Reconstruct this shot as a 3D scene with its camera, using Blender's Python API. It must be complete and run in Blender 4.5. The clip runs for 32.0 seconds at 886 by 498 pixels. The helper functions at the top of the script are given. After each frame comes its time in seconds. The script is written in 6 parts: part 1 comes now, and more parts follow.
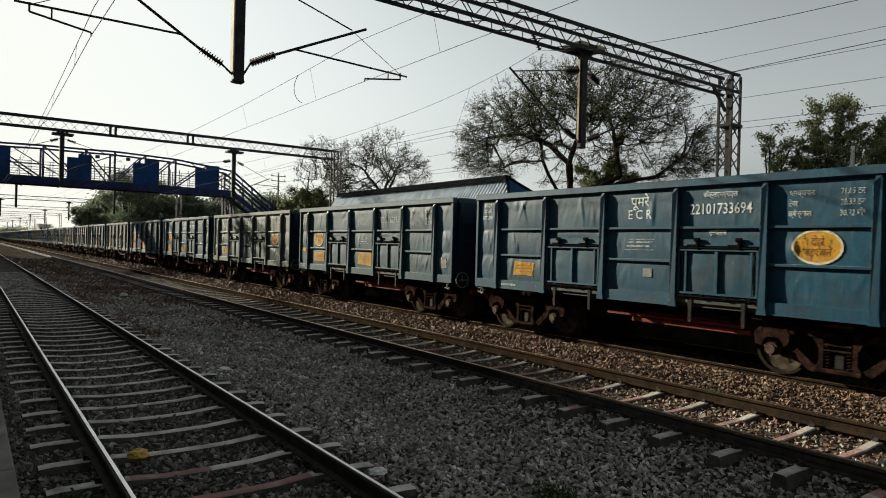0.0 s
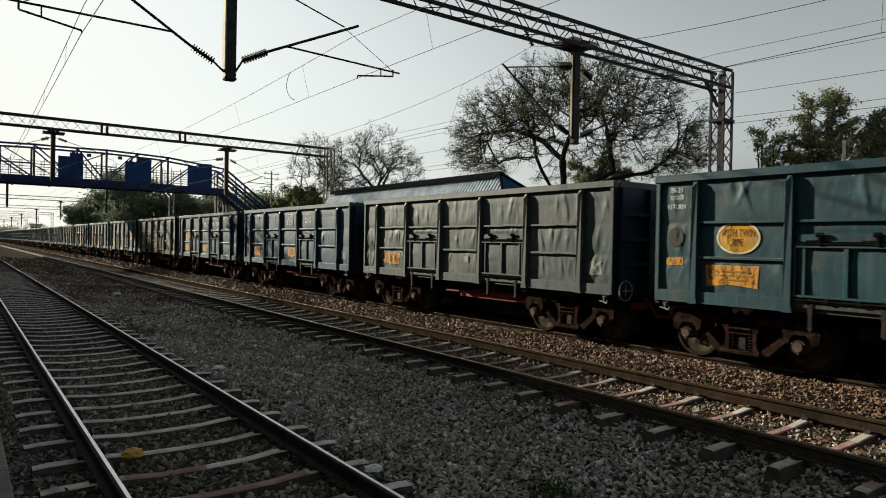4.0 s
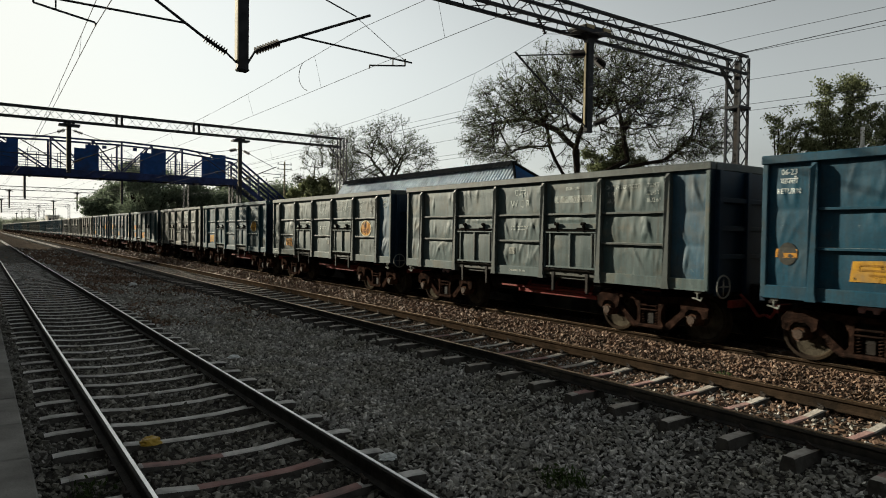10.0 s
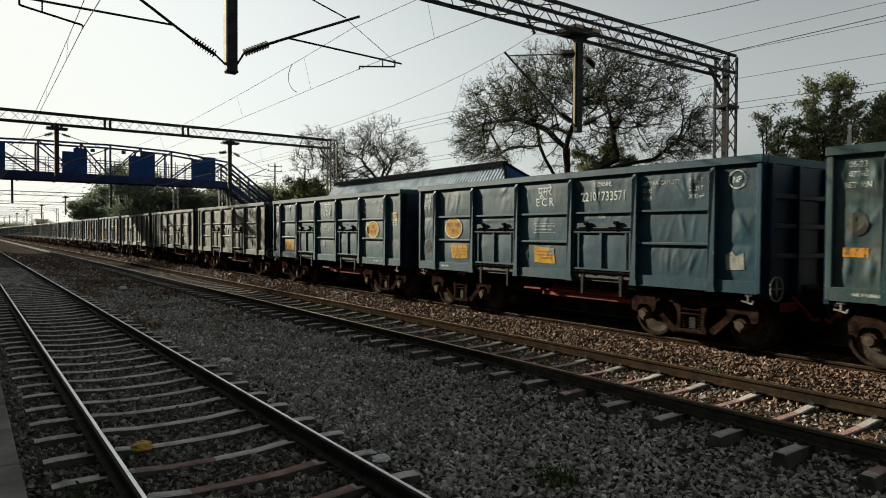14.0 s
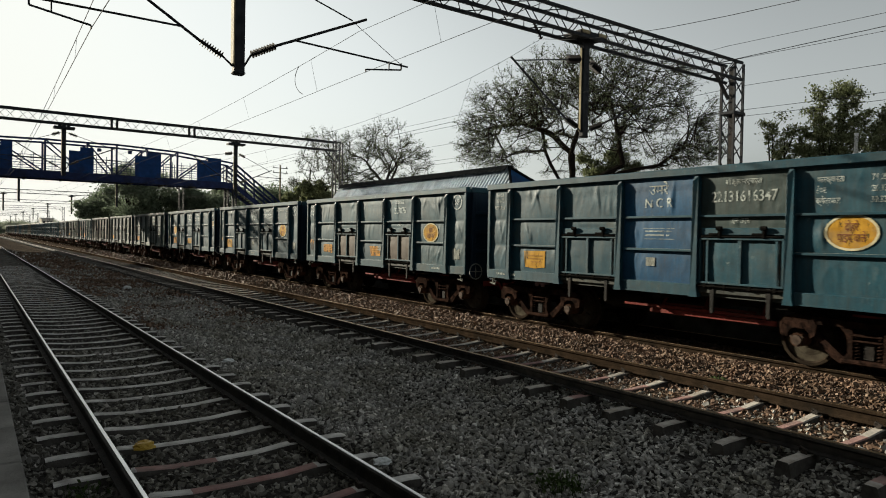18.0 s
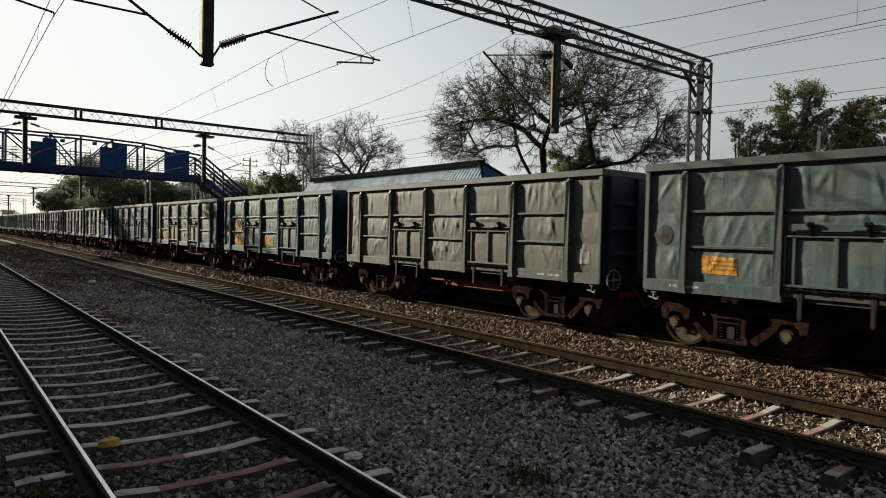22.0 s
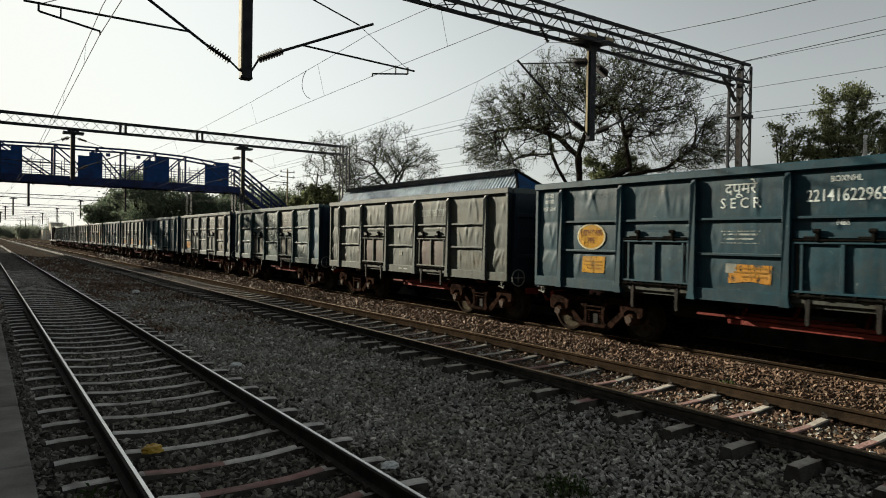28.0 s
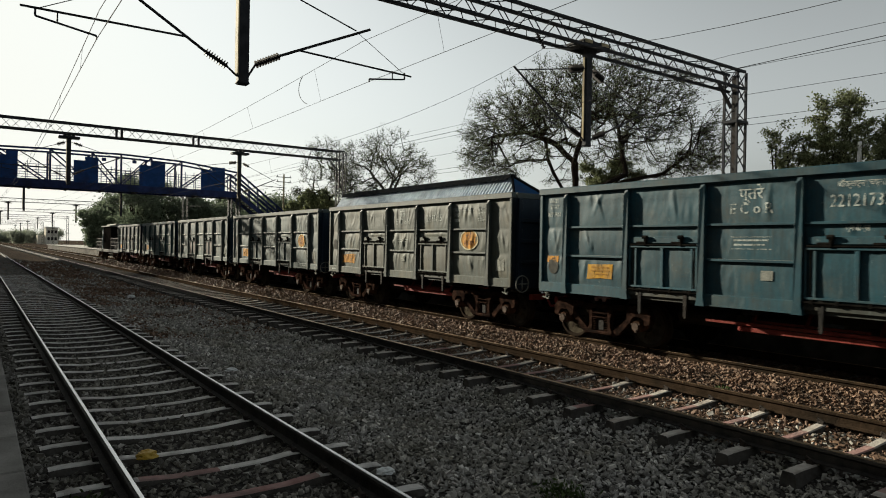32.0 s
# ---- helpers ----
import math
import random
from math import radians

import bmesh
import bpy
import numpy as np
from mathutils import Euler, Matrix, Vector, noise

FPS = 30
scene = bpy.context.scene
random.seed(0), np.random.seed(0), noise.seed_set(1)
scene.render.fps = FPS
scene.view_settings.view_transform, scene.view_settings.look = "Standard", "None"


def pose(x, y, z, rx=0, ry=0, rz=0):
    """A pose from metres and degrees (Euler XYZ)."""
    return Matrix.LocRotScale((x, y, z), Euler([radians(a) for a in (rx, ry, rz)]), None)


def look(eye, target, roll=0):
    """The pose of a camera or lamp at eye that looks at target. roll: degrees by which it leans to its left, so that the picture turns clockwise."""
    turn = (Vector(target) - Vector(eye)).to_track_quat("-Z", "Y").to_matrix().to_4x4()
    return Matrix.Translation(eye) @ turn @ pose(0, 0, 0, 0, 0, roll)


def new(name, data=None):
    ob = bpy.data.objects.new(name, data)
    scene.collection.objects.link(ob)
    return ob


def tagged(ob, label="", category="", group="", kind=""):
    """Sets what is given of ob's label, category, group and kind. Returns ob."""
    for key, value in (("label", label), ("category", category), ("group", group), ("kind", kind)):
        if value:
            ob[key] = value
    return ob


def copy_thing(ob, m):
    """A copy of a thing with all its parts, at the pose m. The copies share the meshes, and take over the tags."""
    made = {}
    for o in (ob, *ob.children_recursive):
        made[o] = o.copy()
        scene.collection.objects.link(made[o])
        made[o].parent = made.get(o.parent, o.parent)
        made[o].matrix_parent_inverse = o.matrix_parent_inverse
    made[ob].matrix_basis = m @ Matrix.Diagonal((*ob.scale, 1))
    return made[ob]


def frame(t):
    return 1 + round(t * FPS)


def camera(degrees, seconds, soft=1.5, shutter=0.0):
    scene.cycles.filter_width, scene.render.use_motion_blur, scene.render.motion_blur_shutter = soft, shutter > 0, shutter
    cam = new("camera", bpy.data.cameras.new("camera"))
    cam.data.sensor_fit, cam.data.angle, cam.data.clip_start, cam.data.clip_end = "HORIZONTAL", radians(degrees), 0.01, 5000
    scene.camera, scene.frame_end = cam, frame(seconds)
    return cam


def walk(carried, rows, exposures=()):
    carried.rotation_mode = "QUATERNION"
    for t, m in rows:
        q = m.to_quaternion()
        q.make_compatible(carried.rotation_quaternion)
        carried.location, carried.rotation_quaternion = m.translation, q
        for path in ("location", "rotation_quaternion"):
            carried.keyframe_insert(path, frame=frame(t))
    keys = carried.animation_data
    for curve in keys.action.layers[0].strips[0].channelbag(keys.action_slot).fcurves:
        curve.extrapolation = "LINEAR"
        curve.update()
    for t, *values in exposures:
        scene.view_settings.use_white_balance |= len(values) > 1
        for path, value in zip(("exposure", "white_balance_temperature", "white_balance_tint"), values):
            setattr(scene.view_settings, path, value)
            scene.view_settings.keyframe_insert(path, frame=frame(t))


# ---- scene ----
# The world: y runs along the tracks towards the far end, x across them from the platform, z up from the rail tops.
EYE = Vector((0.0, 0.0, 1.98))


def aim(yaw, pitch, roll):
    """The camera's pose: yaw clockwise from the tracks' direction, pitch up, roll."""
    a, b = radians(yaw), radians(pitch)
    way = Vector((math.sin(a) * math.cos(b), math.cos(a) * math.cos(b), math.sin(b)))
    return look(EYE, EYE + way, roll)


cam = camera(67.2, 32.0, soft=1.0, shutter=0.06)
walk(cam, [(t, aim(a, b, c)) for t, a, b, c in (
    (0, 35.51, -0.16, 1.50), (0.5, 35.59, 0.00, 1.47), (1, 35.84, -0.03, 1.36), (1.5, 35.97, -0.08, 1.42), (2, 35.99, -0.17, 1.49),
    (2.5, 35.81, -0.30, 1.35), (3, 35.82, -0.36, 1.14), (3.5, 35.97, -0.35, 1.21), (5.5, 36.17, -0.81, 0.67), (6, 36.10, -0.84, 1.01),
    (6.5, 36.26, -0.87, 1.30), (7, 36.54, -0.70, 1.89), (7.5, 37.10, -0.26, 1.56), (8, 37.84, -0.93, 1.24), (8.5, 36.46, -1.09, 0.77),
    (9, 35.99, -1.62, 0.67), (9.5, 35.24, -1.44, 0.59), (10, 34.93, -1.33, 0.87), (10.5, 34.83, -1.21, 0.83), (11, 35.00, -1.11, 0.44),
    (11.5, 35.50, -1.34, 0.22), (12, 35.88, -1.37, -0.01), (12.5, 36.10, -1.40, -0.14), (13, 36.34, -1.40, -0.05), (13.5, 36.20, -1.26, 0.27),
    (14, 35.66, -1.27, 0.35), (14.5, 35.28, -1.21, 0.26), (16.5, 35.23, -1.42, -0.03), (17, 35.37, -1.29, 0.29), (17.5, 35.54, -1.03, 0.80),
    (18, 35.31, -0.97, 1.06), (18.5, 35.54, -0.85, 1.12), (19, 35.66, -0.92, 1.09), (19.5, 35.44, -0.87, 1.20), (20, 35.60, -0.98, 1.10),
    (20.5, 35.70, -1.04, 0.96), (21, 35.62, -1.48, 0.76), (21.5, 37.29, -1.41, 0.82), (22, 37.75, -1.40, 1.29), (22.5, 37.42, -1.38, 1.33),
    (23, 35.85, -1.24, 0.59), (23.5, 35.21, -1.32, 0.51), (24, 35.01, -1.26, 0.52), (24.5, 35.18, -0.98, 0.75), (25, 35.08, -0.77, 0.64),
    (25.5, 35.14, -0.68, 0.75), (27.5, 34.76, -0.57, 1.00), (28, 34.71, -0.67, 0.93), (28.5, 34.78, -0.48, 0.90), (29, 34.82, -0.51, 0.90),
    (29.5, 34.96, -0.46, 1.03), (30, 34.76, -0.33, 1.04), (30.5, 34.87, -0.27, 1.06), (31, 34.87, -0.20, 1.07), (31.5, 35.16, -0.20, 1.09),
    (32, 35.02, -0.21, 1.03))], exposures=((0, 1.0, 6500, 3.0), (32, 1.0, 6500, 3.0)))

# ---- light ----
SUN_AZ, SUN_EL = radians(-21), radians(19)
SUN_WAY = Vector((math.sin(SUN_AZ) * math.cos(SUN_EL), math.cos(SUN_AZ) * math.cos(SUN_EL), math.sin(SUN_EL)))

world = bpy.data.worlds.new("sky")
scene.world = world
world.use_nodes = True
wn = world.node_tree
sky = wn.nodes.new("ShaderNodeTexSky")
sky.sky_type = "NISHITA"
sky.sun_disc = False
sky.sun_elevation, sky.sun_rotation = SUN_EL, SUN_AZ
sky.air_density, sky.dust_density, sky.ozone_density = 1.0, 2.4, 1.0
veil = wn.nodes.new("ShaderNodeHueSaturation")
veil.inputs["Saturation"].default_value = 0.10
wn.links.new(sky.outputs[0], veil.inputs["Color"])
# thick haze evens out the glow round the sun
clear = wn.nodes.new("ShaderNodeGamma")
clear.inputs["Gamma"].default_value = 1.75
wn.links.new(veil.outputs[0], clear.inputs[0])
tone = wn.nodes.new("ShaderNodeRGBToBW")
wn.links.new(clear.outputs[0], tone.inputs[0])
even = tone.outputs[0]
for how, value in (("MULTIPLY", 1 / 16.3), ("POWER", 3.0), ("ADD", 1.0), ("POWER", -1 / 3)):
    step = wn.nodes.new("ShaderNodeMath")
    step.operation = how
    wn.links.new(even, step.inputs[0])
    step.inputs[1].default_value = value
    even = step.outputs[0]
haze = wn.nodes.new("ShaderNodeVectorMath")
haze.operation = "SCALE"
wn.links.new(clear.outputs[0], haze.inputs[0])
wn.links.new(even, haze.inputs["Scale"])
wn.links.new(haze.outputs[0], wn.nodes["Background"].inputs[0])
wn.nodes["Background"].inputs[1].default_value = 0.030

sun = new("sun", bpy.data.lights.new("sun", "SUN"))
sun.data.energy, sun.data.angle, sun.data.color = 5.0, radians(0.7), (1.0, 0.88, 0.72)
sun.matrix_world = look(SUN_WAY * 200, (0, 0, 0))


# ---- materials ----
def nodes_of(name):
    m = bpy.data.materials.new(name)
    m.use_nodes = True
    return m, m.node_tree, m.node_tree.nodes["Principled BSDF"]


def node(tree, kind, **values):
    n = tree.nodes.new(kind)
    for key, value in values.items():
        n.inputs[key.replace("_", " ")].default_value = value
    return n


def blend(tree, factor, a, b):
    """Mixes two colours, each a socket or a colour, by a factor."""
    n = tree.nodes.new("ShaderNodeMix")
    n.data_type = "RGBA"
    for socket, value in ((n.inputs[0], factor), (n.inputs[6], a), (n.inputs[7], b)):
        if isinstance(value, bpy.types.NodeSocket):
            tree.links.new(value, socket)
        elif isinstance(value, (int, float)):
            socket.default_value = value
        else:
            socket.default_value = (*value, 1)
    return n.outputs[2]


def grain(tree, where, scale, detail=4.0, low=0.35, high=0.65, rough=0.6):
    """Noise between two limits, as a factor from 0 to 1."""
    n = node(tree, "ShaderNodeTexNoise", Scale=scale, Detail=detail, Roughness=rough)
    tree.links.new(where, n.inputs["Vector"])
    r = node(tree, "ShaderNodeMapRange", From_Min=low, From_Max=high)
    tree.links.new(n.outputs[0], r.inputs[0])
    return r.outputs[0]


def times(tree, a, b, how="MULTIPLY"):
    n = tree.nodes.new("ShaderNodeMath")
    n.operation = how
    n.use_clamp = True
    for socket, value in zip(n.inputs, (a, b)):
        if isinstance(value, bpy.types.NodeSocket):
            tree.links.new(value, socket)
        else:
            socket.default_value = value
    return n.outputs[0]


def place_of(tree, stretch=(1, 1, 1), shift=True):
    """Object coordinates, shifted by each object's own random number."""
    tc = tree.nodes.new("ShaderNodeTexCoord")
    mp = tree.nodes.new("ShaderNodeMapping")
    mp.inputs["Scale"].default_value = stretch
    tree.links.new(tc.outputs["Object"], mp.inputs[0])
    if shift:
        info = tree.nodes.new("ShaderNodeObjectInfo")
        sc = tree.nodes.new("ShaderNodeVectorMath")
        sc.operation = "SCALE"
        sc.inputs[0].default_value = (37, 23, 51)
        tree.links.new(info.outputs["Random"], sc.inputs["Scale"])
        tree.links.new(sc.outputs[0], mp.inputs["Location"])
    return mp.outputs[0]


def relief(tree, bsdf, height, strength, distance=0.02):
    n = node(tree, "ShaderNodeBump", Strength=strength, Distance=distance)
    tree.links.new(height, n.inputs["Height"])
    tree.links.new(n.outputs[0], bsdf.inputs["Normal"])


def stone(name, a, b, c):
    """Broken stone: each piece has one tone between a and b, some are the odd tone c; fine mottle on each."""
    m, tree, bsdf = nodes_of(name)
    geo = tree.nodes.new("ShaderNodeNewGeometry")
    ramp = tree.nodes.new("ShaderNodeValToRGB")
    stops = ramp.color_ramp.elements
    stops[0].color, stops[1].color = (*a, 1), (*b, 1)
    stops[1].position = 0.86
    stops.new(0.93).color = (*c, 1)
    tree.links.new(geo.outputs["Random Per Island"], ramp.inputs[0])
    where = place_of(tree, shift=False)
    colour = blend(tree, times(tree, grain(tree, where, 70, 3, 0.4, 0.7), 0.35), ramp.outputs[0], tuple(v * 0.45 for v in a))
    patch = blend(tree, grain(tree, where, 1.1, 4, 0.35, 0.65), (0.74, 0.72, 0.64), (1.12, 1.11, 1.10))
    mul = tree.nodes.new("ShaderNodeMix")
    mul.data_type, mul.blend_type = "RGBA", "MULTIPLY"
    mul.inputs[0].default_value = 1
    tree.links.new(colour, mul.inputs[6])
    tree.links.new(patch, mul.inputs[7])
    tree.links.new(mul.outputs[2], bsdf.inputs["Base Color"])
    bsdf.inputs["Roughness"].default_value, bsdf.inputs["Specular IOR Level"].default_value = 0.7, 0.2
    relief(tree, bsdf, grain(tree, where, 160, 2, 0.3, 0.7), 0.12, 0.004)
    return m


def surface(name, a, b, scale=6.0, rough=0.8, metal=0.0, stain=None, stain_scale=1.2, bump=0.3, fine=40.0, island=0.0, shift=True, glow_through=0.0):
    """A surface of two tones at one scale, stains at another, and fine relief."""
    m, tree, bsdf = nodes_of(name)
    where = place_of(tree, shift=shift)
    colour = blend(tree, grain(tree, where, scale), a, b)
    if stain:
        colour = blend(tree, times(tree, grain(tree, where, stain_scale, 5, 0.48, 0.7), 0.8), colour, stain)
    if island:
        geo = tree.nodes.new("ShaderNodeNewGeometry")
        r = node(tree, "ShaderNodeMapRange", To_Min=1 - island, To_Max=1 + island)
        tree.links.new(geo.outputs["Random Per Island"], r.inputs[0])
        n = tree.nodes.new("ShaderNodeHueSaturation")
        tree.links.new(r.outputs[0], n.inputs["Value"])
        tree.links.new(colour, n.inputs["Color"])
        colour = n.outputs[0]
    tree.links.new(colour, bsdf.inputs["Base Color"])
    bsdf.inputs["Roughness"].default_value, bsdf.inputs["Metallic"].default_value = rough, metal
    if rough >= 0.55:
        bsdf.inputs["Specular IOR Level"].default_value = 0.12 if rough < 0.85 else 0.0
    if bump:
        relief(tree, bsdf, grain(tree, where, fine, 3, 0.2, 0.8), bump)
    if glow_through:
        thin = tree.nodes.new("ShaderNodeBsdfTranslucent")
        tree.links.new(colour, thin.inputs[0])
        mix = tree.nodes.new("ShaderNodeMixShader")
        mix.inputs[0].default_value = glow_through
        tree.links.new(bsdf.outputs[0], mix.inputs[1])
        tree.links.new(thin.outputs[0], mix.inputs[2])
        tree.links.new(mix.outputs[0], tree.nodes["Material Output"].inputs[0])
    return m


def painted(name, dust, rust, mud, gloss=0.5):
    """Weathered wagon paint. Each object's own colour is the paint, its alpha how dusty it is."""
    m, tree, bsdf = nodes_of(name)
    info = tree.nodes.new("ShaderNodeObjectInfo")
    where = place_of(tree)
    drips = place_of(tree, (1, 7, 0.7))
    tone = blend(tree, grain(tree, where, 1.4, 5, 0.3, 0.7), (0.66, 0.68, 0.70), (1.24, 1.22, 1.18))
    mul = tree.nodes.new("ShaderNodeMix")
    mul.data_type, mul.blend_type = "RGBA", "MULTIPLY"
    mul.inputs[0].default_value = 1
    grime = blend(tree, grain(tree, place_of(tree, (1, 14, 0.9)), 2.2, 6, 0.3, 0.7), (0.80, 0.80, 0.78), (1.14, 1.14, 1.14))
    speck = blend(tree, grain(tree, where, 26.0, 4, 0.3, 0.7), (0.82, 0.82, 0.82), (1.14, 1.14, 1.14))
    for layer in (grime, speck):
        over = tree.nodes.new("ShaderNodeMix")
        over.data_type, over.blend_type = "RGBA", "MULTIPLY"
        over.inputs[0].default_value = 1
        tree.links.new(tone, over.inputs[6])
        tree.links.new(layer, over.inputs[7])
        tone = over.outputs[2]
    tree.links.new(info.outputs["Color"], mul.inputs[6])
    tree.links.new(tone, mul.inputs[7])
    cover = times(tree, grain(tree, drips, 1.1, 6, 0.3, 0.75), info.outputs["Alpha"])
    colour = blend(tree, cover, mul.outputs[2], dust)
    worn_ = times(tree, times(tree, info.outputs["Alpha"], 0.95), 0.09, "ADD")
    scuff = times(tree, grain(tree, place_of(tree, (1, 3.2, 0.9)), 2.6, 8, 0.57, 0.68, 0.72), worn_)
    colour = blend(tree, scuff, colour, dust)
    colour = blend(tree, times(tree, grain(tree, place_of(tree, (1, 1, 1)), 3.1, 6, 0.58, 0.75), 0.4), colour, tuple(0.22 * v for v in mud))
    streak = times(tree, grain(tree, place_of(tree, (1, 9, 0.4)), 1.7, 6, 0.5, 0.7), times(tree, times(tree, info.outputs["Alpha"], 1.2), 0.14, "ADD"))
    colour = blend(tree, times(tree, streak, 0.75), colour, tuple(0.37 * v for v in mud))
    blotch = times(tree, grain(tree, place_of(tree, (1, 1, 1.4)), 1.3, 5, 0.52, 0.68), times(tree, times(tree, info.outputs["Alpha"], 0.9), 0.12, "ADD"))
    colour = blend(tree, times(tree, blotch, 0.8), colour, mud)
    bare = times(tree, grain(tree, place_of(tree, (1, 1.6, 1.0)), 4.5, 9, 0.60, 0.66, 0.78), times(tree, times(tree, info.outputs["Alpha"], 1.4), 0.15, "ADD"))
    colour = blend(tree, times(tree, bare, 0.8), colour, tuple(0.47 * v for v in mud))
    chips = times(tree, grain(tree, place_of(tree, (1, 1.0, 0.6)), 9.0, 6, 0.66, 0.70, 0.7), 0.4)
    colour = blend(tree, chips, colour, tuple(min(1, 1.6 * v) for v in dust))
    rusting = times(tree, times(tree, info.outputs["Alpha"], 0.6), 0.14, "ADD")
    colour = blend(tree, times(tree, grain(tree, drips, 2.3, 8, 0.62, 0.72, 0.7), rusting), colour, rust)
    tree.links.new(colour, bsdf.inputs["Base Color"])
    r = node(tree, "ShaderNodeMapRange", To_Min=gloss, To_Max=0.85)
    tree.links.new(cover, r.inputs[0])
    tree.links.new(r.outputs[0], bsdf.inputs["Roughness"])
    relief(tree, bsdf, grain(tree, where, 3, 6, 0.2, 0.8), 0.12, 0.03)
    bsdf.inputs["Specular IOR Level"].default_value = 0.24
    return m


def worn(name, a, b, kept):
    """Thin paint of two tones, rubbed through in spots and streaks so that what lies under it shows."""
    m, tree, bsdf = nodes_of(name)
    where = place_of(tree)
    colour = blend(tree, grain(tree, where, 7.0), a, b)
    colour = blend(tree, times(tree, grain(tree, where, 3.0, 6, 0.5, 0.72), 0.7), colour, (0.16, 0.13, 0.09))
    tree.links.new(colour, bsdf.inputs["Base Color"])
    bsdf.inputs["Roughness"].default_value, bsdf.inputs["Specular IOR Level"].default_value = 0.75, 0.12
    bare = times(tree, grain(tree, place_of(tree, (1, 2.2, 0.9)), 5.0, 8, kept - 0.05, kept + 0.05, 0.75), 0.9)
    clear_ = tree.nodes.new("ShaderNodeBsdfTransparent")
    mix = tree.nodes.new("ShaderNodeMixShader")
    tree.links.new(bare, mix.inputs[0])
    tree.links.new(bsdf.outputs[0], mix.inputs[1])
    tree.links.new(clear_.outputs[0], mix.inputs[2])
    tree.links.new(mix.outputs[0], tree.nodes["Material Output"].inputs[0])
    return m


# wagon ends: navy paint, with the end's shade darkened into the colours
PAINT_END = painted("navy_shaded_wagon_end_paint", (0.010, 0.020, 0.028), (0.012, 0.007, 0.005), (0.006, 0.010, 0.012))
PAINT = painted("wagon_paint", (0.138, 0.170, 0.165), (0.06, 0.026, 0.013), (0.108, 0.086, 0.048))
STEEL_DARK = surface("grimy_underframe_steel", (0.008, 0.008, 0.008), (0.02, 0.019, 0.018), 8, 0.75, stain=(0.03, 0.022, 0.017))
BOGIE = surface("rusty_bogie_steel", (0.008, 0.00544, 0.0048), (0.04, 0.0224, 0.0168), 7, 0.86, stain=(0.0096, 0.008, 0.0072), stain_scale=4, bump=0.6)
SOOT = surface("dark_round_stain", (0.03, 0.032, 0.03), (0.06, 0.058, 0.05), 9, 0.8, bump=0)
WHEEL = surface("worn_wheel_steel", (0.015, 0.012, 0.010), (0.032, 0.025, 0.02), 7, 0.85, 0.0, stain=(0.04, 0.03, 0.02))
RED = surface("red_brake_paint", (0.13, 0.02, 0.016), (0.20, 0.036, 0.028), 5, 0.6, stain=(0.08, 0.03, 0.02))
WHITE = worn("white_stencil_paint", (0.46, 0.52, 0.52), (0.62, 0.68, 0.68), 0.66)
WHITE_FADED = worn("faded_stencil_paint", (0.34, 0.38, 0.36), (0.46, 0.50, 0.48), 0.54)
YELLOW = worn("yellow_patch_paint", (0.32, 0.165, 0.016), (0.44, 0.24, 0.027), 0.60)
ORANGE = worn("faded_orange_patch_paint", (0.36, 0.16, 0.022), (0.46, 0.23, 0.045), 0.55)
INK = surface("dark_stencil_ink", (0.10, 0.03, 0.02), (0.16, 0.06, 0.03), 9, 0.7, bump=0)
INK_FAINT = surface("faded_stencil_ink", (0.24, 0.12, 0.02), (0.32, 0.17, 0.03), 9, 0.7, bump=0)
CREAM = worn("worn_cream_paint", (0.42, 0.38, 0.24), (0.56, 0.52, 0.36), 0.62)
SENSOR = surface("pale_pink_sensor_paint", (0.5, 0.3, 0.3), (0.62, 0.42, 0.42), 8, 0.7, stain=(0.2, 0.1, 0.1), stain_scale=6, bump=0)
WHEEL_DUST = surface("dusty_wheel_plate", (0.040, 0.034, 0.026), (0.075, 0.066, 0.050), 6, 0.85, stain=(0.025, 0.02, 0.016), stain_scale=4)
RAIL_TOP = surface("polished_rail_head", (0.42, 0.42, 0.41), (0.55, 0.55, 0.54), 3, 0.32, 1.0, bump=0.05)
RAIL_SIDE = surface("rusty_rail_side", (0.022, 0.016, 0.011), (0.042, 0.029, 0.02), 6, 0.88, stain=(0.014, 0.012, 0.01))
RAIL_DARK = surface("dark_rail_side", (0.012, 0.012, 0.012), (0.032, 0.029, 0.026), 6, 0.8)
RAIL_BROWN = surface("brown_rail_head", (0.36, 0.25, 0.16), (0.46, 0.33, 0.22), 4, 0.33, 1.0)
CONCRETE = surface("sleeper_concrete", (0.40, 0.39, 0.37), (0.58, 0.565, 0.54), 5, 0.9, stain=(0.20, 0.185, 0.17), stain_scale=3)
CONCRETE_WARM = surface("dusty_sleeper_concrete", (0.30, 0.278, 0.25), (0.45, 0.422, 0.385), 5, 0.9, stain=(0.20, 0.165, 0.135), stain_scale=3)
CONCRETE_DARK = surface("weathered_sleeper_concrete", (0.13, 0.122, 0.112), (0.22, 0.21, 0.195), 5, 0.9, stain=(0.06, 0.054, 0.048), stain_scale=3)
CONCRETE_FLANK = surface("shaded_dirty_sleeper_flank", (0.05, 0.046, 0.042), (0.09, 0.085, 0.078), 7, 0.95, stain=(0.03, 0.027, 0.025), stain_scale=4)
CONCRETE_PINK = surface("pink_sleeper_concrete", (0.25, 0.15, 0.138), (0.34, 0.225, 0.208), 5, 0.9, stain=(0.16, 0.135, 0.125), stain_scale=3)
CLIP = surface("rail_clip_steel", (0.02, 0.018, 0.016), (0.05, 0.04, 0.035), 20, 0.7)
STONE = stone("ballast_stone", (0.165, 0.162, 0.154), (0.407, 0.399, 0.383), (0.616, 0.605, 0.583))
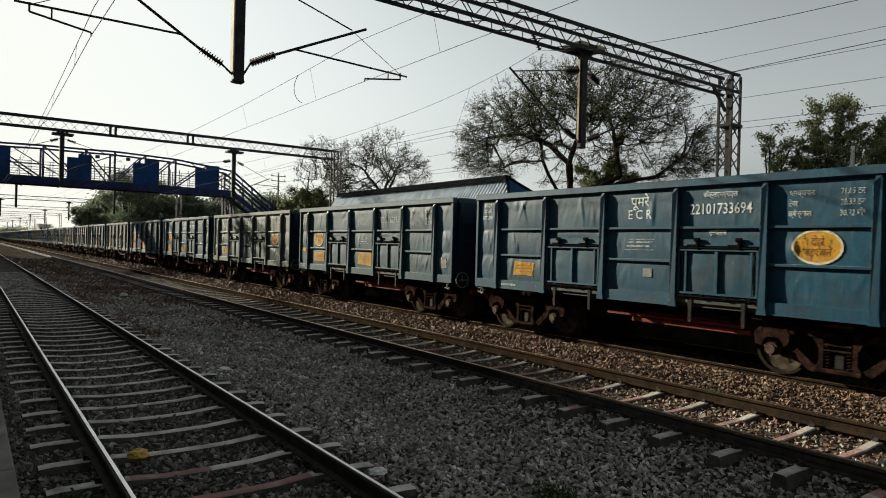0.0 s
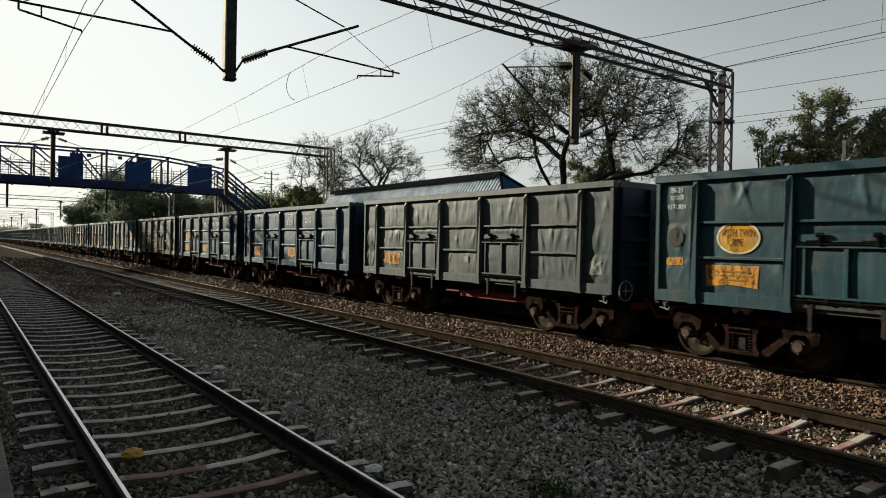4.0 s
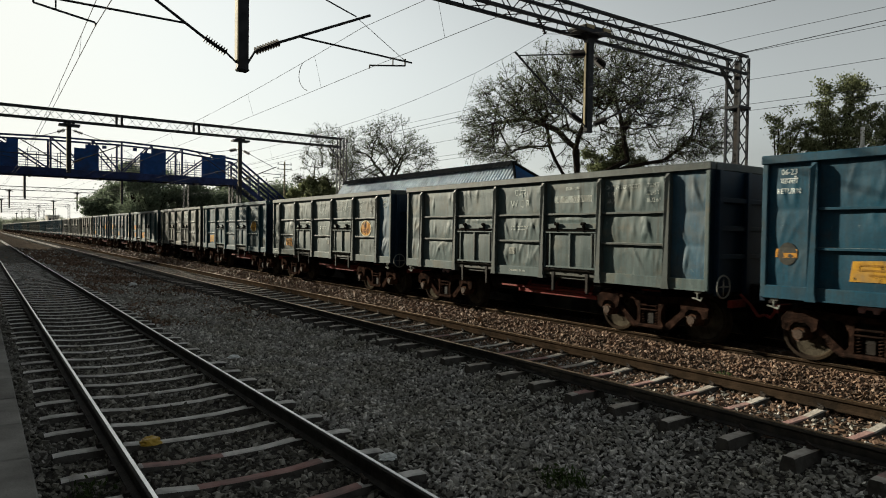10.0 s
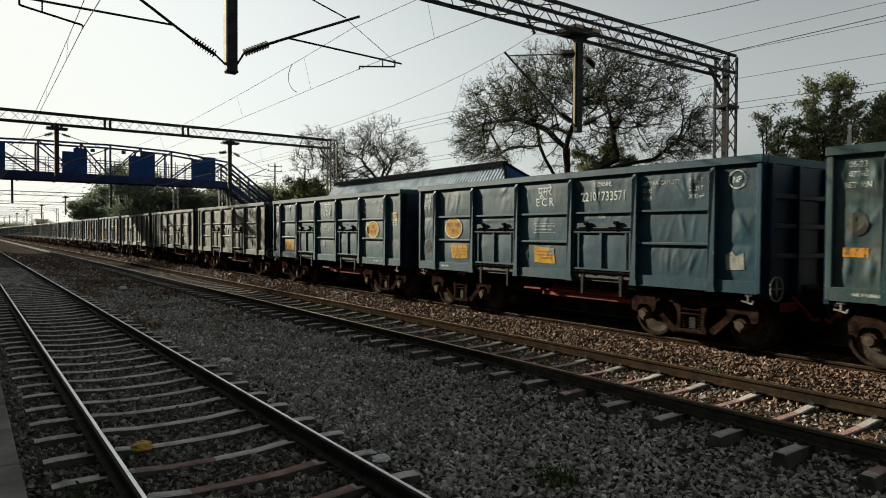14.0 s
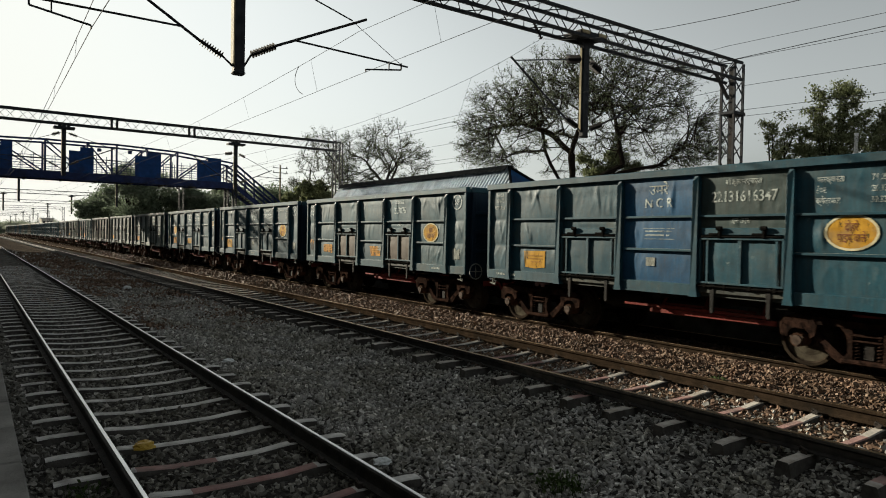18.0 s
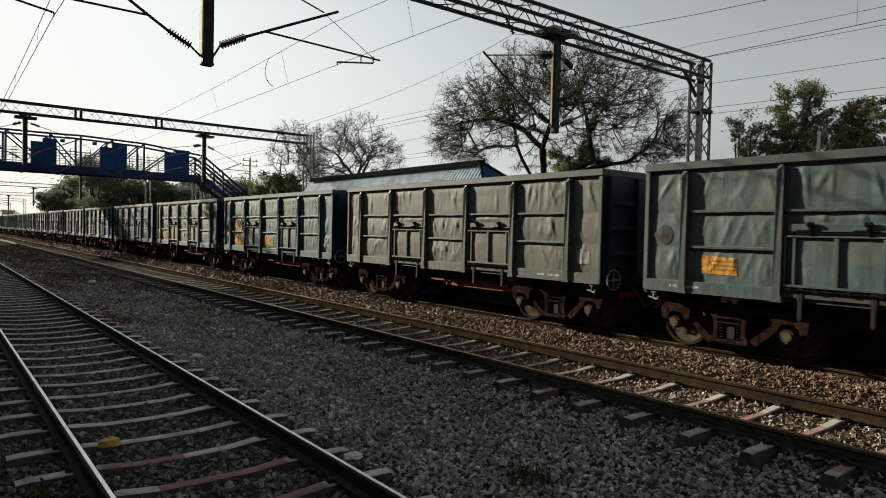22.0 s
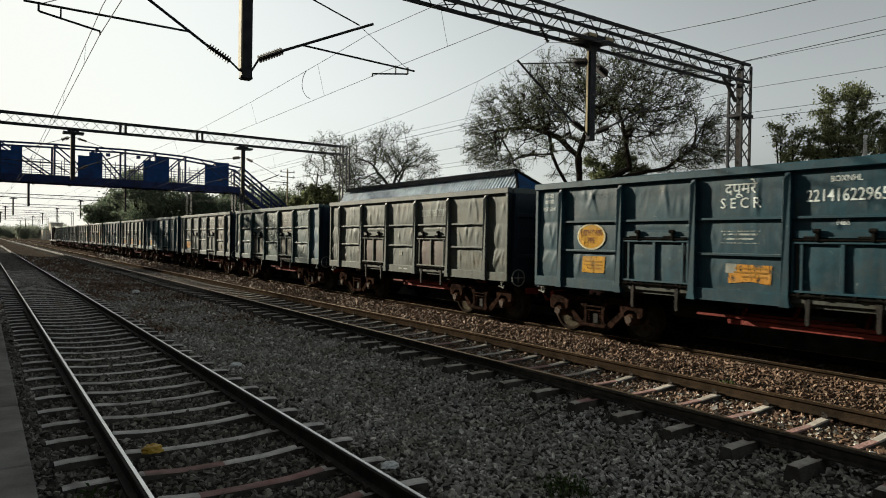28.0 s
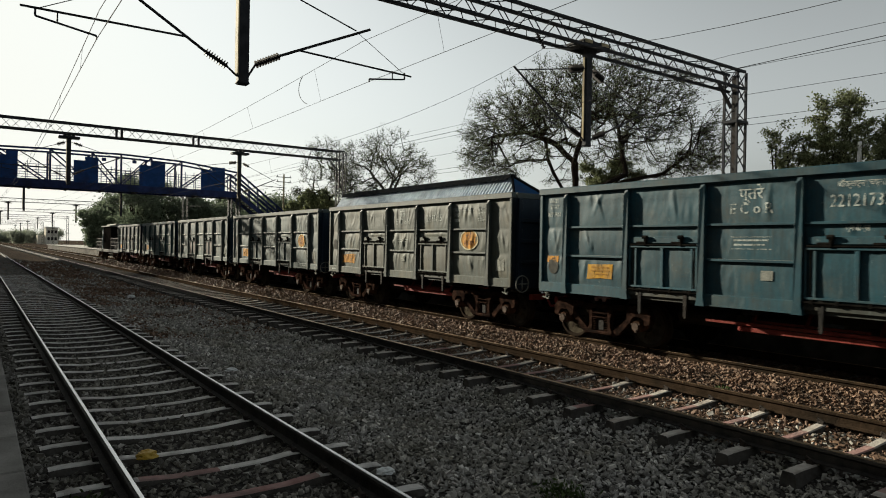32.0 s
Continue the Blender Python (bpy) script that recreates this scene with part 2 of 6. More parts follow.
STONE_DARK = stone("oil_darkened_ballast", (0.0694, 0.0661, 0.0594), (0.224, 0.216, 0.198), (0.325, 0.314, 0.291))
STONE_BROWN = stone("rust_stained_ballast", (0.063, 0.0405, 0.0288), (0.207, 0.133, 0.0945), (0.252, 0.184, 0.142))
PLATFORM = surface("platform_flagstone", (0.16, 0.155, 0.145), (0.24, 0.235, 0.22), 2.5, 0.9, stain=(0.11, 0.105, 0.10))
PLATFORM_FACE = surface("sooty_platform_face", (0.16, 0.15, 0.14), (0.25, 0.24, 0.22), 2.5, 0.9, stain=(0.03, 0.028, 0.025))
PLASTER = surface("old_plaster", (0.45, 0.42, 0.36), (0.56, 0.53, 0.46), 1.5, 0.9, stain=(0.3, 0.28, 0.24))
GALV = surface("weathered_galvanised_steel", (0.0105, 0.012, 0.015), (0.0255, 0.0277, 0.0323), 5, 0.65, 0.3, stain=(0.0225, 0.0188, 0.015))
MAST_PALE = surface("pale_yellow_mast_and_lit_edge", (0.24, 0.204, 0.12), (0.312, 0.27, 0.168), 4, 0.7, stain=(0.06, 0.048, 0.036))
BLUE_DARK = surface("dark_blue_bridge_steel", (0.009, 0.015, 0.05), (0.016, 0.027, 0.085), 2, 0.7, stain=(0.01, 0.012, 0.02))
BLUE = surface("blue_bridge_paint", (0.005, 0.026, 0.092), (0.009, 0.040, 0.145), 2, 0.7, stain=(0.015, 0.02, 0.05))
SHEET = surface("pale_corrugated_sheet", (0.26, 0.31, 0.37), (0.40, 0.46, 0.53), 2, 0.6, 0.0, stain=(0.20, 0.22, 0.24))
BLACK_STEEL = surface("black_greasy_steel", (0.004, 0.004, 0.004), (0.011, 0.010, 0.009), 8, 0.9)
RIDGE = surface("dark_ridge_cap", (0.005, 0.006, 0.007), (0.012, 0.013, 0.014), 3, 0.9)
SHEET_BLUE = surface("blue_corrugated_sheet", (0.008, 0.045, 0.12), (0.014, 0.062, 0.16), 2, 0.7, stain=(0.02, 0.03, 0.07))
PORCELAIN = surface("brown_porcelain", (0.008, 0.007, 0.008), (0.014, 0.012, 0.012), 9, 0.6)
WIRE = surface("overhead_copper_wire", (0.012, 0.012, 0.014), (0.025, 0.025, 0.028), 9, 0.8, 0.0, bump=0)
BARK = surface("dark_bark", (0.00962, 0.00788, 0.007), (0.021, 0.0175, 0.014), 8, 0.95)
LEAF = surface("small_dry_leaves", (0.0421, 0.0533, 0.0281), (0.0871, 0.101, 0.0533), 3, 0.8, island=0.4, bump=0, glow_through=0.35)
LEAF_DARK = surface("dark_green_leaves", (0.0918, 0.108, 0.054), (0.163, 0.179, 0.0918), 2, 0.7, island=0.5, bump=0, glow_through=0.4)
# far foliage is paler and greyer: the haze of distance put into its colour
LEAF_FAR = surface("hazy_green_leaves", (0.084, 0.11, 0.0739), (0.134, 0.162, 0.112), 2, 0.8, island=0.3, bump=0, glow_through=0.45)
LEAF_HAZE = surface("far_hazy_leaves", (0.17, 0.19, 0.15), (0.24, 0.265, 0.21), 2, 0.8, island=0.2, bump=0, glow_through=0.45)
GRASS = surface("green_weed", (0.03, 0.05, 0.014), (0.055, 0.08, 0.026), 5, 0.8, island=0.3, bump=0)
PLASTIC = surface("yellow_plastic_bag", (0.36, 0.22, 0.02), (0.48, 0.32, 0.04), 6, 0.5)
PALE_POLE = surface("pale_painted_pole", (0.5, 0.5, 0.48), (0.66, 0.66, 0.64), 5, 0.8)
AXLE = surface("rust_red_axle_box", (0.036, 0.02, 0.014), (0.074, 0.042, 0.029), 7, 0.85, stain=(0.02, 0.014, 0.01), stain_scale=4)
CAP = surface("worn_axle_cap", (0.045, 0.03, 0.022), (0.085, 0.062, 0.05), 14, 0.8, stain=(0.03, 0.02, 0.015), stain_scale=6)
LITTER = surface("white_paper_litter", (0.5, 0.52, 0.52), (0.62, 0.64, 0.64), 8, 0.7)
BOARD = surface("grey_wagon_board", (0.15, 0.16, 0.145), (0.25, 0.255, 0.23), 6, 0.8)


# ---- mesh tools ----
def mesh_of(bm, name="mesh", smooth=False):
    me = bpy.data.meshes.new(name)
    bm.to_mesh(me)
    bm.free()
    if smooth:
        me.polygons.foreach_set("use_smooth", [True] * len(me.polygons))
    return me


def box(bm, x0, x1, y0, y1, z0, z1, bevel=0.0):
    made = bmesh.ops.create_cube(bm, size=1.0)["verts"]
    for v in made:
        v.co = ((x0 + x1) / 2 + v.co.x * (x1 - x0), (y0 + y1) / 2 + v.co.y * (y1 - y0), (z0 + z1) / 2 + v.co.z * (z1 - z0))
    if bevel:
        edges = {e for v in made for e in v.link_edges}
        bmesh.ops.bevel(bm, geom=list(edges), offset=bevel, segments=1, affect="EDGES")
    return bm


def rod(bm, p, q, r, seg=8, r2=None):
    p, q = Vector(p), Vector(q)
    turn = (q - p).to_track_quat("Z", "Y").to_matrix().to_4x4()
    bmesh.ops.create_cone(bm, cap_ends=True, segments=seg, radius1=r, radius2=r if r2 is None else r2, depth=(q - p).length,
                          matrix=Matrix.Translation((p + q) / 2) @ turn)
    return bm


def strut(bm, p, q, w, h=None):
    """A square bar from p to q."""
    p, q = Vector(p), Vector(q)
    turn = (q - p).to_track_quat("Z", "Y").to_matrix().to_4x4()
    bmesh.ops.create_cube(bm, size=1.0, matrix=Matrix.Translation((p + q) / 2) @ turn @ Matrix.Diagonal((w, h or w, (q - p).length, 1)))
    return bm


def prism(bm, outline, x0, x1):
    """A plate: an outline in y, z, drawn out from x0 to x1."""
    a = [bm.verts.new((x0, y, z)) for y, z in outline]
    b = [bm.verts.new((x1, y, z)) for y, z in outline]
    bm.faces.new(a), bm.faces.new(b[::-1])
    for i in range(len(outline)):
        j = (i + 1) % len(outline)
        bm.faces.new((a[i], b[i], b[j], a[j]))
    bmesh.ops.recalc_face_normals(bm, faces=bm.faces[:])
    return bm


def part(name, shape, material, parent=None, label="", smooth=False):
    """Links a bmesh or a mesh as one object under a thing or a part."""
    me = shape if isinstance(shape, bpy.types.Mesh) else mesh_of(shape, name, smooth)
    if material and not me.materials:
        me.materials.append(material)
    ob = new(name, me)
    if parent:
        ob.parent = parent
    if label:
        tagged(ob, label)
    return ob


def thing(name, label, category, at=(0, 0, 0), group="", kind=""):
    ob = new(name)
    ob.location = at
    ob.empty_display_size = 0.3
    return tagged(ob, label, category, group, kind)


def raw(verts, faces, name="mesh"):
    me = bpy.data.meshes.new(name)
    me.from_pydata(verts, [], faces)
    me.update()
    return me


class Shape:
    """Many small pieces gathered into one mesh quickly."""

    def __init__(self):
        self.verts, self.faces = [], []

    def line(self, points, r, seg=4):
        """One unbroken thin tube through all the points."""
        n, m = len(self.verts), len(points)
        for i, p in enumerate(points):
            way = (Vector(points[min(i + 1, m - 1)]) - Vector(points[max(i - 1, 0)])).normalized()
            side = way.cross(Vector((0.3, 0.1, 1))).normalized()
            up = way.cross(side)
            for k in range(seg):
                a = 2 * math.pi * k / seg
                self.verts.append(Vector(p) + (side * math.cos(a) + up * math.sin(a)) * r)
        for i in range(m - 1):
            for k in range(seg):
                a, b = n + i * seg + k, n + i * seg + (k + 1) % seg
                self.faces.append((a, b, b + seg, a + seg))

    def tube(self, p, q, r0, r1, seg=4):
        p, q = Vector(p), Vector(q)
        way = (q - p).normalized()
        side = way.orthogonal().normalized()
        up = way.cross(side)
        n = len(self.verts)
        for c, r in ((p, r0), (q, r1)):
            for i in range(seg):
                a = 2 * math.pi * i / seg
                self.verts.append(c + (side * math.cos(a) + up * math.sin(a)) * r)
        for i in range(seg):
            j = (i + 1) % seg
            self.faces.append((n + i, n + j, n + seg + j, n + seg + i))

    def leaf(self, c, size, rng):
        a = Vector((rng.gauss(0, 1), rng.gauss(0, 1), rng.gauss(0, 1))).normalized()
        b = a.orthogonal().normalized()
        b = (b * math.cos(rng.random() * 6.3) + a.cross(b) * math.sin(rng.random() * 6.3)).normalized()
        n = len(self.verts)
        self.verts += [c - a * size, c + b * size * 0.45, c + a * size, c - b * size * 0.45]
        self.faces.append((n, n + 1, n + 2, n + 3))

    def mesh(self, name):
        return raw(self.verts, self.faces, name)

# ---- plan: tracks, platforms ----
TRACK_A, TRACK_B, TRACK_C = 1.94, 7.95, 12.05   # the tracks' centre lines
GAUGE = 0.872                                    # centre line to a rail's centre
FAR, BACK = 420.0, -420.0                        # the tracks' ends


def ground_height(x, y=0.0):
    """The ground across the tracks: ballast beds, the hollow between two of them, earth beyond."""
    stops = ((-40, -0.5), (0.2, -0.24), (0.6, -0.24), (1.0, -0.238), (2.9, -0.238), (3.2, -0.24), (3.7, -0.245), (4.9, -0.4), (6.2, -0.37), (6.75, -0.29), (7.3, -0.238), (8.6, -0.238), (9.2, -0.15),
             (9.9, -0.03), (10.6, -0.06), (11.3, -0.16), (12.9, -0.2), (13.8, -0.4), (40, -0.5))
    for (a, za), (b, zb) in zip(stops, stops[1:]):
        if a <= x <= b:
            return za + (zb - za) * (x - a) / (b - a)
    return -0.5


def build_ground():
    xs = [-3000, -800, -200, -40, 0.0, 0.6, 1.3, 2.0, 2.6, 3.1, 3.4, 3.8, 4.3, 4.9, 5.5, 6.0, 6.4, 6.8, 7.3, 8.0, 8.6, 8.9, 9.2, 9.5, 9.9, 10.3, 10.6, 11.3, 12.0, 12.9, 13.7, 40, 200, 800, 3000]
    ys = [-3000, -900, -420, -150, -60, -20, -8] + [y * 0.8 for y in range(-5, 60)] + [50, 54, 60, 70, 85, 110, 150, 220, 320, 420, 900, 3000]
    verts = [(x, y, ground_height(x) + (noise.noise((x * 0.7, y * 0.7, 3)) * 0.025 if 0.3 < x < 12 else 0)) for y in ys for x in xs]
    n = len(xs)
    faces = [(j * n + i, j * n + i + 1, (j + 1) * n + i + 1, (j + 1) * n + i) for j in range(len(ys) - 1) for i in range(n - 1)]
    me = raw(verts, faces, "ground")
    me.materials.append(GROUND)
    return tagged(new("ground", me), "dark grey crushed-stone ballast and earth round the tracks", "ground", kind="structure")


def ground_material():
    """Crushed stone: cells with dark gaps between them, greyer by the near track and rusty towards the train's track."""
    m, tree, bsdf = nodes_of("crushed_stone_ground")
    tc = tree.nodes.new("ShaderNodeTexCoord")
    cells = node(tree, "ShaderNodeTexVoronoi", Scale=19.0)
    tree.links.new(tc.outputs["Object"], cells.inputs["Vector"])
    sep = tree.nodes.new("ShaderNodeSeparateXYZ")
    tree.links.new(tc.outputs["Object"], sep.inputs[0])
    rusty = node(tree, "ShaderNodeMapRange", From_Min=6.9, From_Max=7.8)
    tree.links.new(sep.outputs[0], rusty.inputs[0])
    grey = blend(tree, cells.outputs["Color"], (0.03, 0.029, 0.027), (0.075, 0.072, 0.067))
    brown = blend(tree, cells.outputs["Color"], (0.05, 0.037, 0.028), (0.13, 0.10, 0.078))
    patchy = times(tree, rusty.outputs[0], grain(tree, tc.outputs["Object"], 0.6, 5, 0.2, 0.55), "MULTIPLY")
    far = node(tree, "ShaderNodeMapRange", From_Min=18.0, From_Max=34.0)
    tree.links.new(sep.outputs[1], far.inputs[0])
    dirty = times(tree, far.outputs[0], grain(tree, tc.outputs["Object"], 0.35, 5, 0.3, 0.6), "MULTIPLY")
    colour = blend(tree, times(tree, patchy, times(tree, dirty, 0.75), "MAXIMUM"), grey, brown)
    gap = node(tree, "ShaderNodeMapRange", From_Min=0.25, From_Max=0.75, To_Min=0.0, To_Max=0.75)
    tree.links.new(cells.outputs["Distance"], gap.inputs[0])
    colour = blend(tree, gap.outputs[0], colour, (0.025, 0.022, 0.02))
    tree.links.new(colour, bsdf.inputs["Base Color"])
    bsdf.inputs["Roughness"].default_value = 0.95
    bsdf.inputs["Specular IOR Level"].default_value = 0.0
    inverse = times(tree, 1.0, cells.outputs["Distance"], "SUBTRACT")
    relief(tree, bsdf, inverse, 0.9, 0.05)
    return m


GROUND = ground_material()
build_ground()


def rail_outline(w=1.0):
    """Half a rail's section, mirrored: head, web, foot."""
    half = [(0.0, 0.0), (0.026, 0.0), (0.0335, -0.006), (0.0335, -0.034), (0.009, -0.05), (0.009, -0.13), (0.068, -0.145), (0.068, -0.156)]
    return half[1:] + [(-x, z) for x, z in half[1:]][::-1]


def build_rail(track, x, top, shift, half):
    """One rail: side and foot in rust, the head's running face on top."""
    sec = rail_outline()
    ys = [BACK, -30, 0, 10, 20, 40, 80, FAR]
    verts = [(x + a, y, z) for y in ys for a, z in sec]
    n = len(sec)
    faces = [(j * n + i, j * n + (i + 1) % n, (j + 1) * n + (i + 1) % n, (j + 1) * n + i) for j in range(len(ys) - 1) for i in range(n)]
    # the middle track's near rail has its shade put into a darker side
    rail = part("rail", raw(verts, faces, "rail"), RAIL_DARK if top == RAIL_TOP or x < 7.5 else RAIL_SIDE, track)
    bm = bmesh.new()
    box(bm, x + shift - half, x + shift + half, BACK, FAR, 0.0, 0.004)
    part("running_face", bm, top, rail, "worn running face of the rail")


def sleeper_mesh(material, pink=False):
    """A pre-stressed concrete sleeper: wide shoulders, dished middle."""
    bm = bmesh.new()
    stations = [(-1.37, -0.01, 0.058), (-1.25, 0.0, 0.060), (-0.72, 0.0, 0.058), (-0.4, -0.03, 0.054), (0.0, -0.036, 0.052), (0.4, -0.03, 0.054), (0.72, 0.0, 0.058), (1.25, 0.0, 0.060), (1.37, -0.01, 0.058)]
    rings = []
    for x, z, w in stations:
        rings.append([bm.verts.new((x, s * k, zz)) for s, k, zz in ((-1, w + 0.045, -0.21), (-1, w + 0.004, z - 0.012), (-1, w - 0.01, z), (1, w - 0.01, z), (1, w + 0.004, z - 0.012), (1, w + 0.045, -0.21))])
    for a, b in zip(rings, rings[1:]):
        for i in range(6):
            bm.faces.new((a[i], a[(i + 1) % 6], b[(i + 1) % 6], b[i]))
    bm.faces.new(rings[0][::-1]), bm.faces.new(rings[-1])
    bmesh.ops.recalc_face_normals(bm, faces=bm.faces[:])
    me = mesh_of(bm, "sleeper")
    me.materials.append(material)
    me.materials.append(CONCRETE_PINK if pink else material)
    me.materials.append(CONCRETE_FLANK)
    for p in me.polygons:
        # flanks and ends darker than the tops: dirt, with shade put into the colour
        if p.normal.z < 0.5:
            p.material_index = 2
        elif pink and pink[0] < p.center.x < pink[1]:
            p.material_index = 1
    return me


def clip_mesh():
    """The two spring clips of one rail on one sleeper."""
    bm = bmesh.new()
    for s in (-1, 1):
        rod(bm, (s * 0.075, -0.055, 0.02), (s * 0.075, 0.055, 0.02), 0.012, 6)
        rod(bm, (s * 0.075, 0.05, 0.02), (s * 0.115, 0.03, 0.075), 0.013, 6)
        rod(bm, (s * 0.115, 0.03, 0.075), (s * 0.115, -0.045, 0.04), 0.013, 6)
        box(bm, s * 0.095 - 0.022, s * 0.095 + 0.022, -0.03, 0.03, 0.0, 0.045)
    me = mesh_of(bm, "clip")
    me.materials.append(CLIP)
    return me


def build_track(name, label, x, first, pitch, top, count, pinks, clips_to, concrete):
    track = thing(name, label, "railway track", kind="structure")
    for s in (-GAUGE, GAUGE):
        build_rail(track, x + s, top, *((0.008 if s < 0 else 0.004, 0.015) if top == RAIL_TOP else (0.0, 0.028)))
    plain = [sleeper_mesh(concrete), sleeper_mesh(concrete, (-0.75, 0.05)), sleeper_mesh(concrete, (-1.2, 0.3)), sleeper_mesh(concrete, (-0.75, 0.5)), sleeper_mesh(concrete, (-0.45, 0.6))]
    clip = clip_mesh()
    rng = random.Random(len(name))
    for i in range(count):
        y = first + pitch * i + rng.uniform(-0.02, 0.02)
        kind = pinks.get(i, 0)
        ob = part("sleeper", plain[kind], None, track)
        ob.location, ob.rotation_euler = (x + rng.uniform(-0.02, 0.02), y, -0.166), (0, rng.uniform(-0.004, 0.004), rng.uniform(-0.008, 0.008))
        if y < clips_to:
            for s in (-GAUGE, GAUGE):
                c = part("rail_clip", clip, None, track)
                c.location = (x + s, y, -0.168)
    rest = Shape()
    y = first + pitch * count
    while y < 260:
        n = len(rest.verts)
        rest.verts += [(x + a, y + b, c) for c in (-0.3, -0.18) for a, b in ((-1.3, -0.07), (1.3, -0.07), (1.3, 0.07), (-1.3, 0.07))]
        rest.faces += [(n + 4, n + 5, n + 6, n + 7), (n, n + 1, n + 5, n + 4), (n + 2, n + 3, n + 7, n + 6), (n + 1, n + 2, n + 6, n + 5), (n + 3, n, n + 4, n + 7)]
        y += pitch
    tagged(part("far_sleepers", rest.mesh("far_sleepers"), CONCRETE_DARK, track), kind="stuff")
    return track


build_track("track_1", "near railway track with shiny rails on concrete sleepers", TRACK_A, -3.12, 0.74, RAIL_TOP, 69,
            {12: 4, 11: 4, 13: 1}, 22, CONCRETE)
build_track("track_2", "railway track with brown rails on concrete sleepers", TRACK_B, -0.41, 0.755, RAIL_BROWN, 60,
            {3: 3, 4: 2, 5: 3, 6: 3, 7: 3, 8: 3, 9: 2, 10: 3, 11: 1, 12: 3, 13: 3, 15: 1, 16: 3}, 26, CONCRETE_WARM)
build_track("track_3", "railway track under the goods train", TRACK_C, 0.2, 0.65, RAIL_BROWN, 30, {}, 12, CONCRETE_DARK)


def build_platforms():
    near = thing("platform_1", "low grey stone-flagged platform edge beside the near track", "platform", kind="structure")
    bm = bmesh.new()
    box(bm, -6, 0.1, -60, 120, -0.5, 0.40)
    part("body", bm, PLATFORM, near)
    flag = mesh_of(box(bmesh.new(), -0.45, 0.0, -0.46, 0.46, -0.09, 0.0, 0.012), "flagstone")
    flag.materials.append(PLATFORM)
    for i in range(-9, 40):
        ob = part("flagstone", flag, None, near)
        ob.location = (0.285, i * 0.94, 0.452)
    bm = bmesh.new()
    box(bm, -6, -0.17, -60, 120, 0.40, 0.448)
    part("paving", bm, PLATFORM, near)
    far = thing("platform_2", "island platform behind the goods train", "platform", kind="structure")
    bm = bmesh.new()
    box(bm, 13.9, 25.0, -90, 182, -0.5, 0.72)
    part("body", bm, PLATFORM_FACE, far)
    bm = bmesh.new()
    box(bm, 13.74, 25.1, -90, 182, 0.72, 0.80, 0.015)
    part("coping", bm, CONCRETE, far)


build_platforms()


def build_shade_block():
    """An unseen block added behind the near platform to shade the near tracks."""
    blocker = thing("station_building", "unseen plain plastered block added behind the near platform for shade", "building")
    bm = bmesh.new()
    box(bm, -12, -5.0, -70, 110, 0.0, SHADE_TOP)
    part("wall", bm, PLASTER, blocker)
    bm = bmesh.new()
    box(bm, -12.3, -4.8, -70.3, 110.3, SHADE_TOP, SHADE_TOP + 0.25)
    part("roof", bm, CONCRETE, blocker)
    # higher stretch added so that the shade reaches across the middle track
    bm = bmesh.new()
    box(bm, -11.6, -5.2, 42.8, 58, SHADE_TOP + 0.25, SHADE_TOP + 1.3)
    part("parapet", bm, PLASTER, blocker)
    bm = bmesh.new()
    box(bm, -12.0, -4.8, 42.5, 58.3, SHADE_TOP + 1.3, SHADE_TOP + 1.5)
    part("parapet_coping", bm, CONCRETE, blocker)


SHADE_TOP = 11.3
build_shade_block()

# ---- the goods train ----
PITCH, LENGTH = 10.963, 9.99                  # coupler to coupler, body length
POSTS = (0.86, 2.50, 4.17, 5.86, 7.53, 9.17)     # stanchions, from the near end
SIDE = 1.535                                      # centre line to the side sheets


def slack(k):
    """How far a wagon stands from an even spacing: the couplings are not all stretched alike."""
    stops = ((-7, -0.05), (-4, 0.02), (1, 0.1), (3, 0.1), (4, 0.25), (6, 0.19), (7, 0.05), (8, -0.3), (10, -0.25), (14, -0.2), (15, -0.1), (17, -0.25), (18, -0.25),
             (19, -0.1), (22, -0.03), (30, 0.05), (32, 0.0), (35, 0.22), (60, 0.22))
    for (a, da), (b, db) in zip(stops, stops[1:]):
        if a <= k <= b:
            return da + (db - da) * (k - a) / (b - a)
    return 0.0


def station(k, t):
    """Where the near end of the wagon k stands along the track at t seconds."""
    return 4.92 + PITCH * k + slack(k) - run(t)


def run(t):
    """How far the train has gone at t seconds: it gathers speed evenly."""
    return -75.11 + 12.0715 * t + 0.07475 * t * t


FOLDS = {}
ROWS = ((1.26, 1.81, 1.0), (1.85, 2.42, 1.0), (2.46, 3.17, 0.7))


def folds_of(seed):
    """Sharp creases that loads have pushed into one body's sheets: place, way, length, width, depth, kept by half metres."""
    if seed not in FOLDS:
        rng, kept = random.Random(seed), {}
        for _ in range(120 if seed >= 40 else 34):
            y = rng.uniform(0.1, LENGTH - 0.1)
            low, high, _ = rng.choice(ROWS)
            z = rng.uniform(low + 0.12, high - 0.12)
            a = rng.gauss(0.1, 0.26)
            crease = (y, z, math.sin(a), math.cos(a), rng.uniform(0.16, 0.5), rng.uniform(0.024, 0.05), rng.uniform(0.008, 0.026))
            for n in range(int((y - 0.35) / 0.5), int((y + 0.35) / 0.5) + 1):
                kept.setdefault(n, []).append(crease)
        FOLDS[seed] = kept
    return FOLDS[seed]


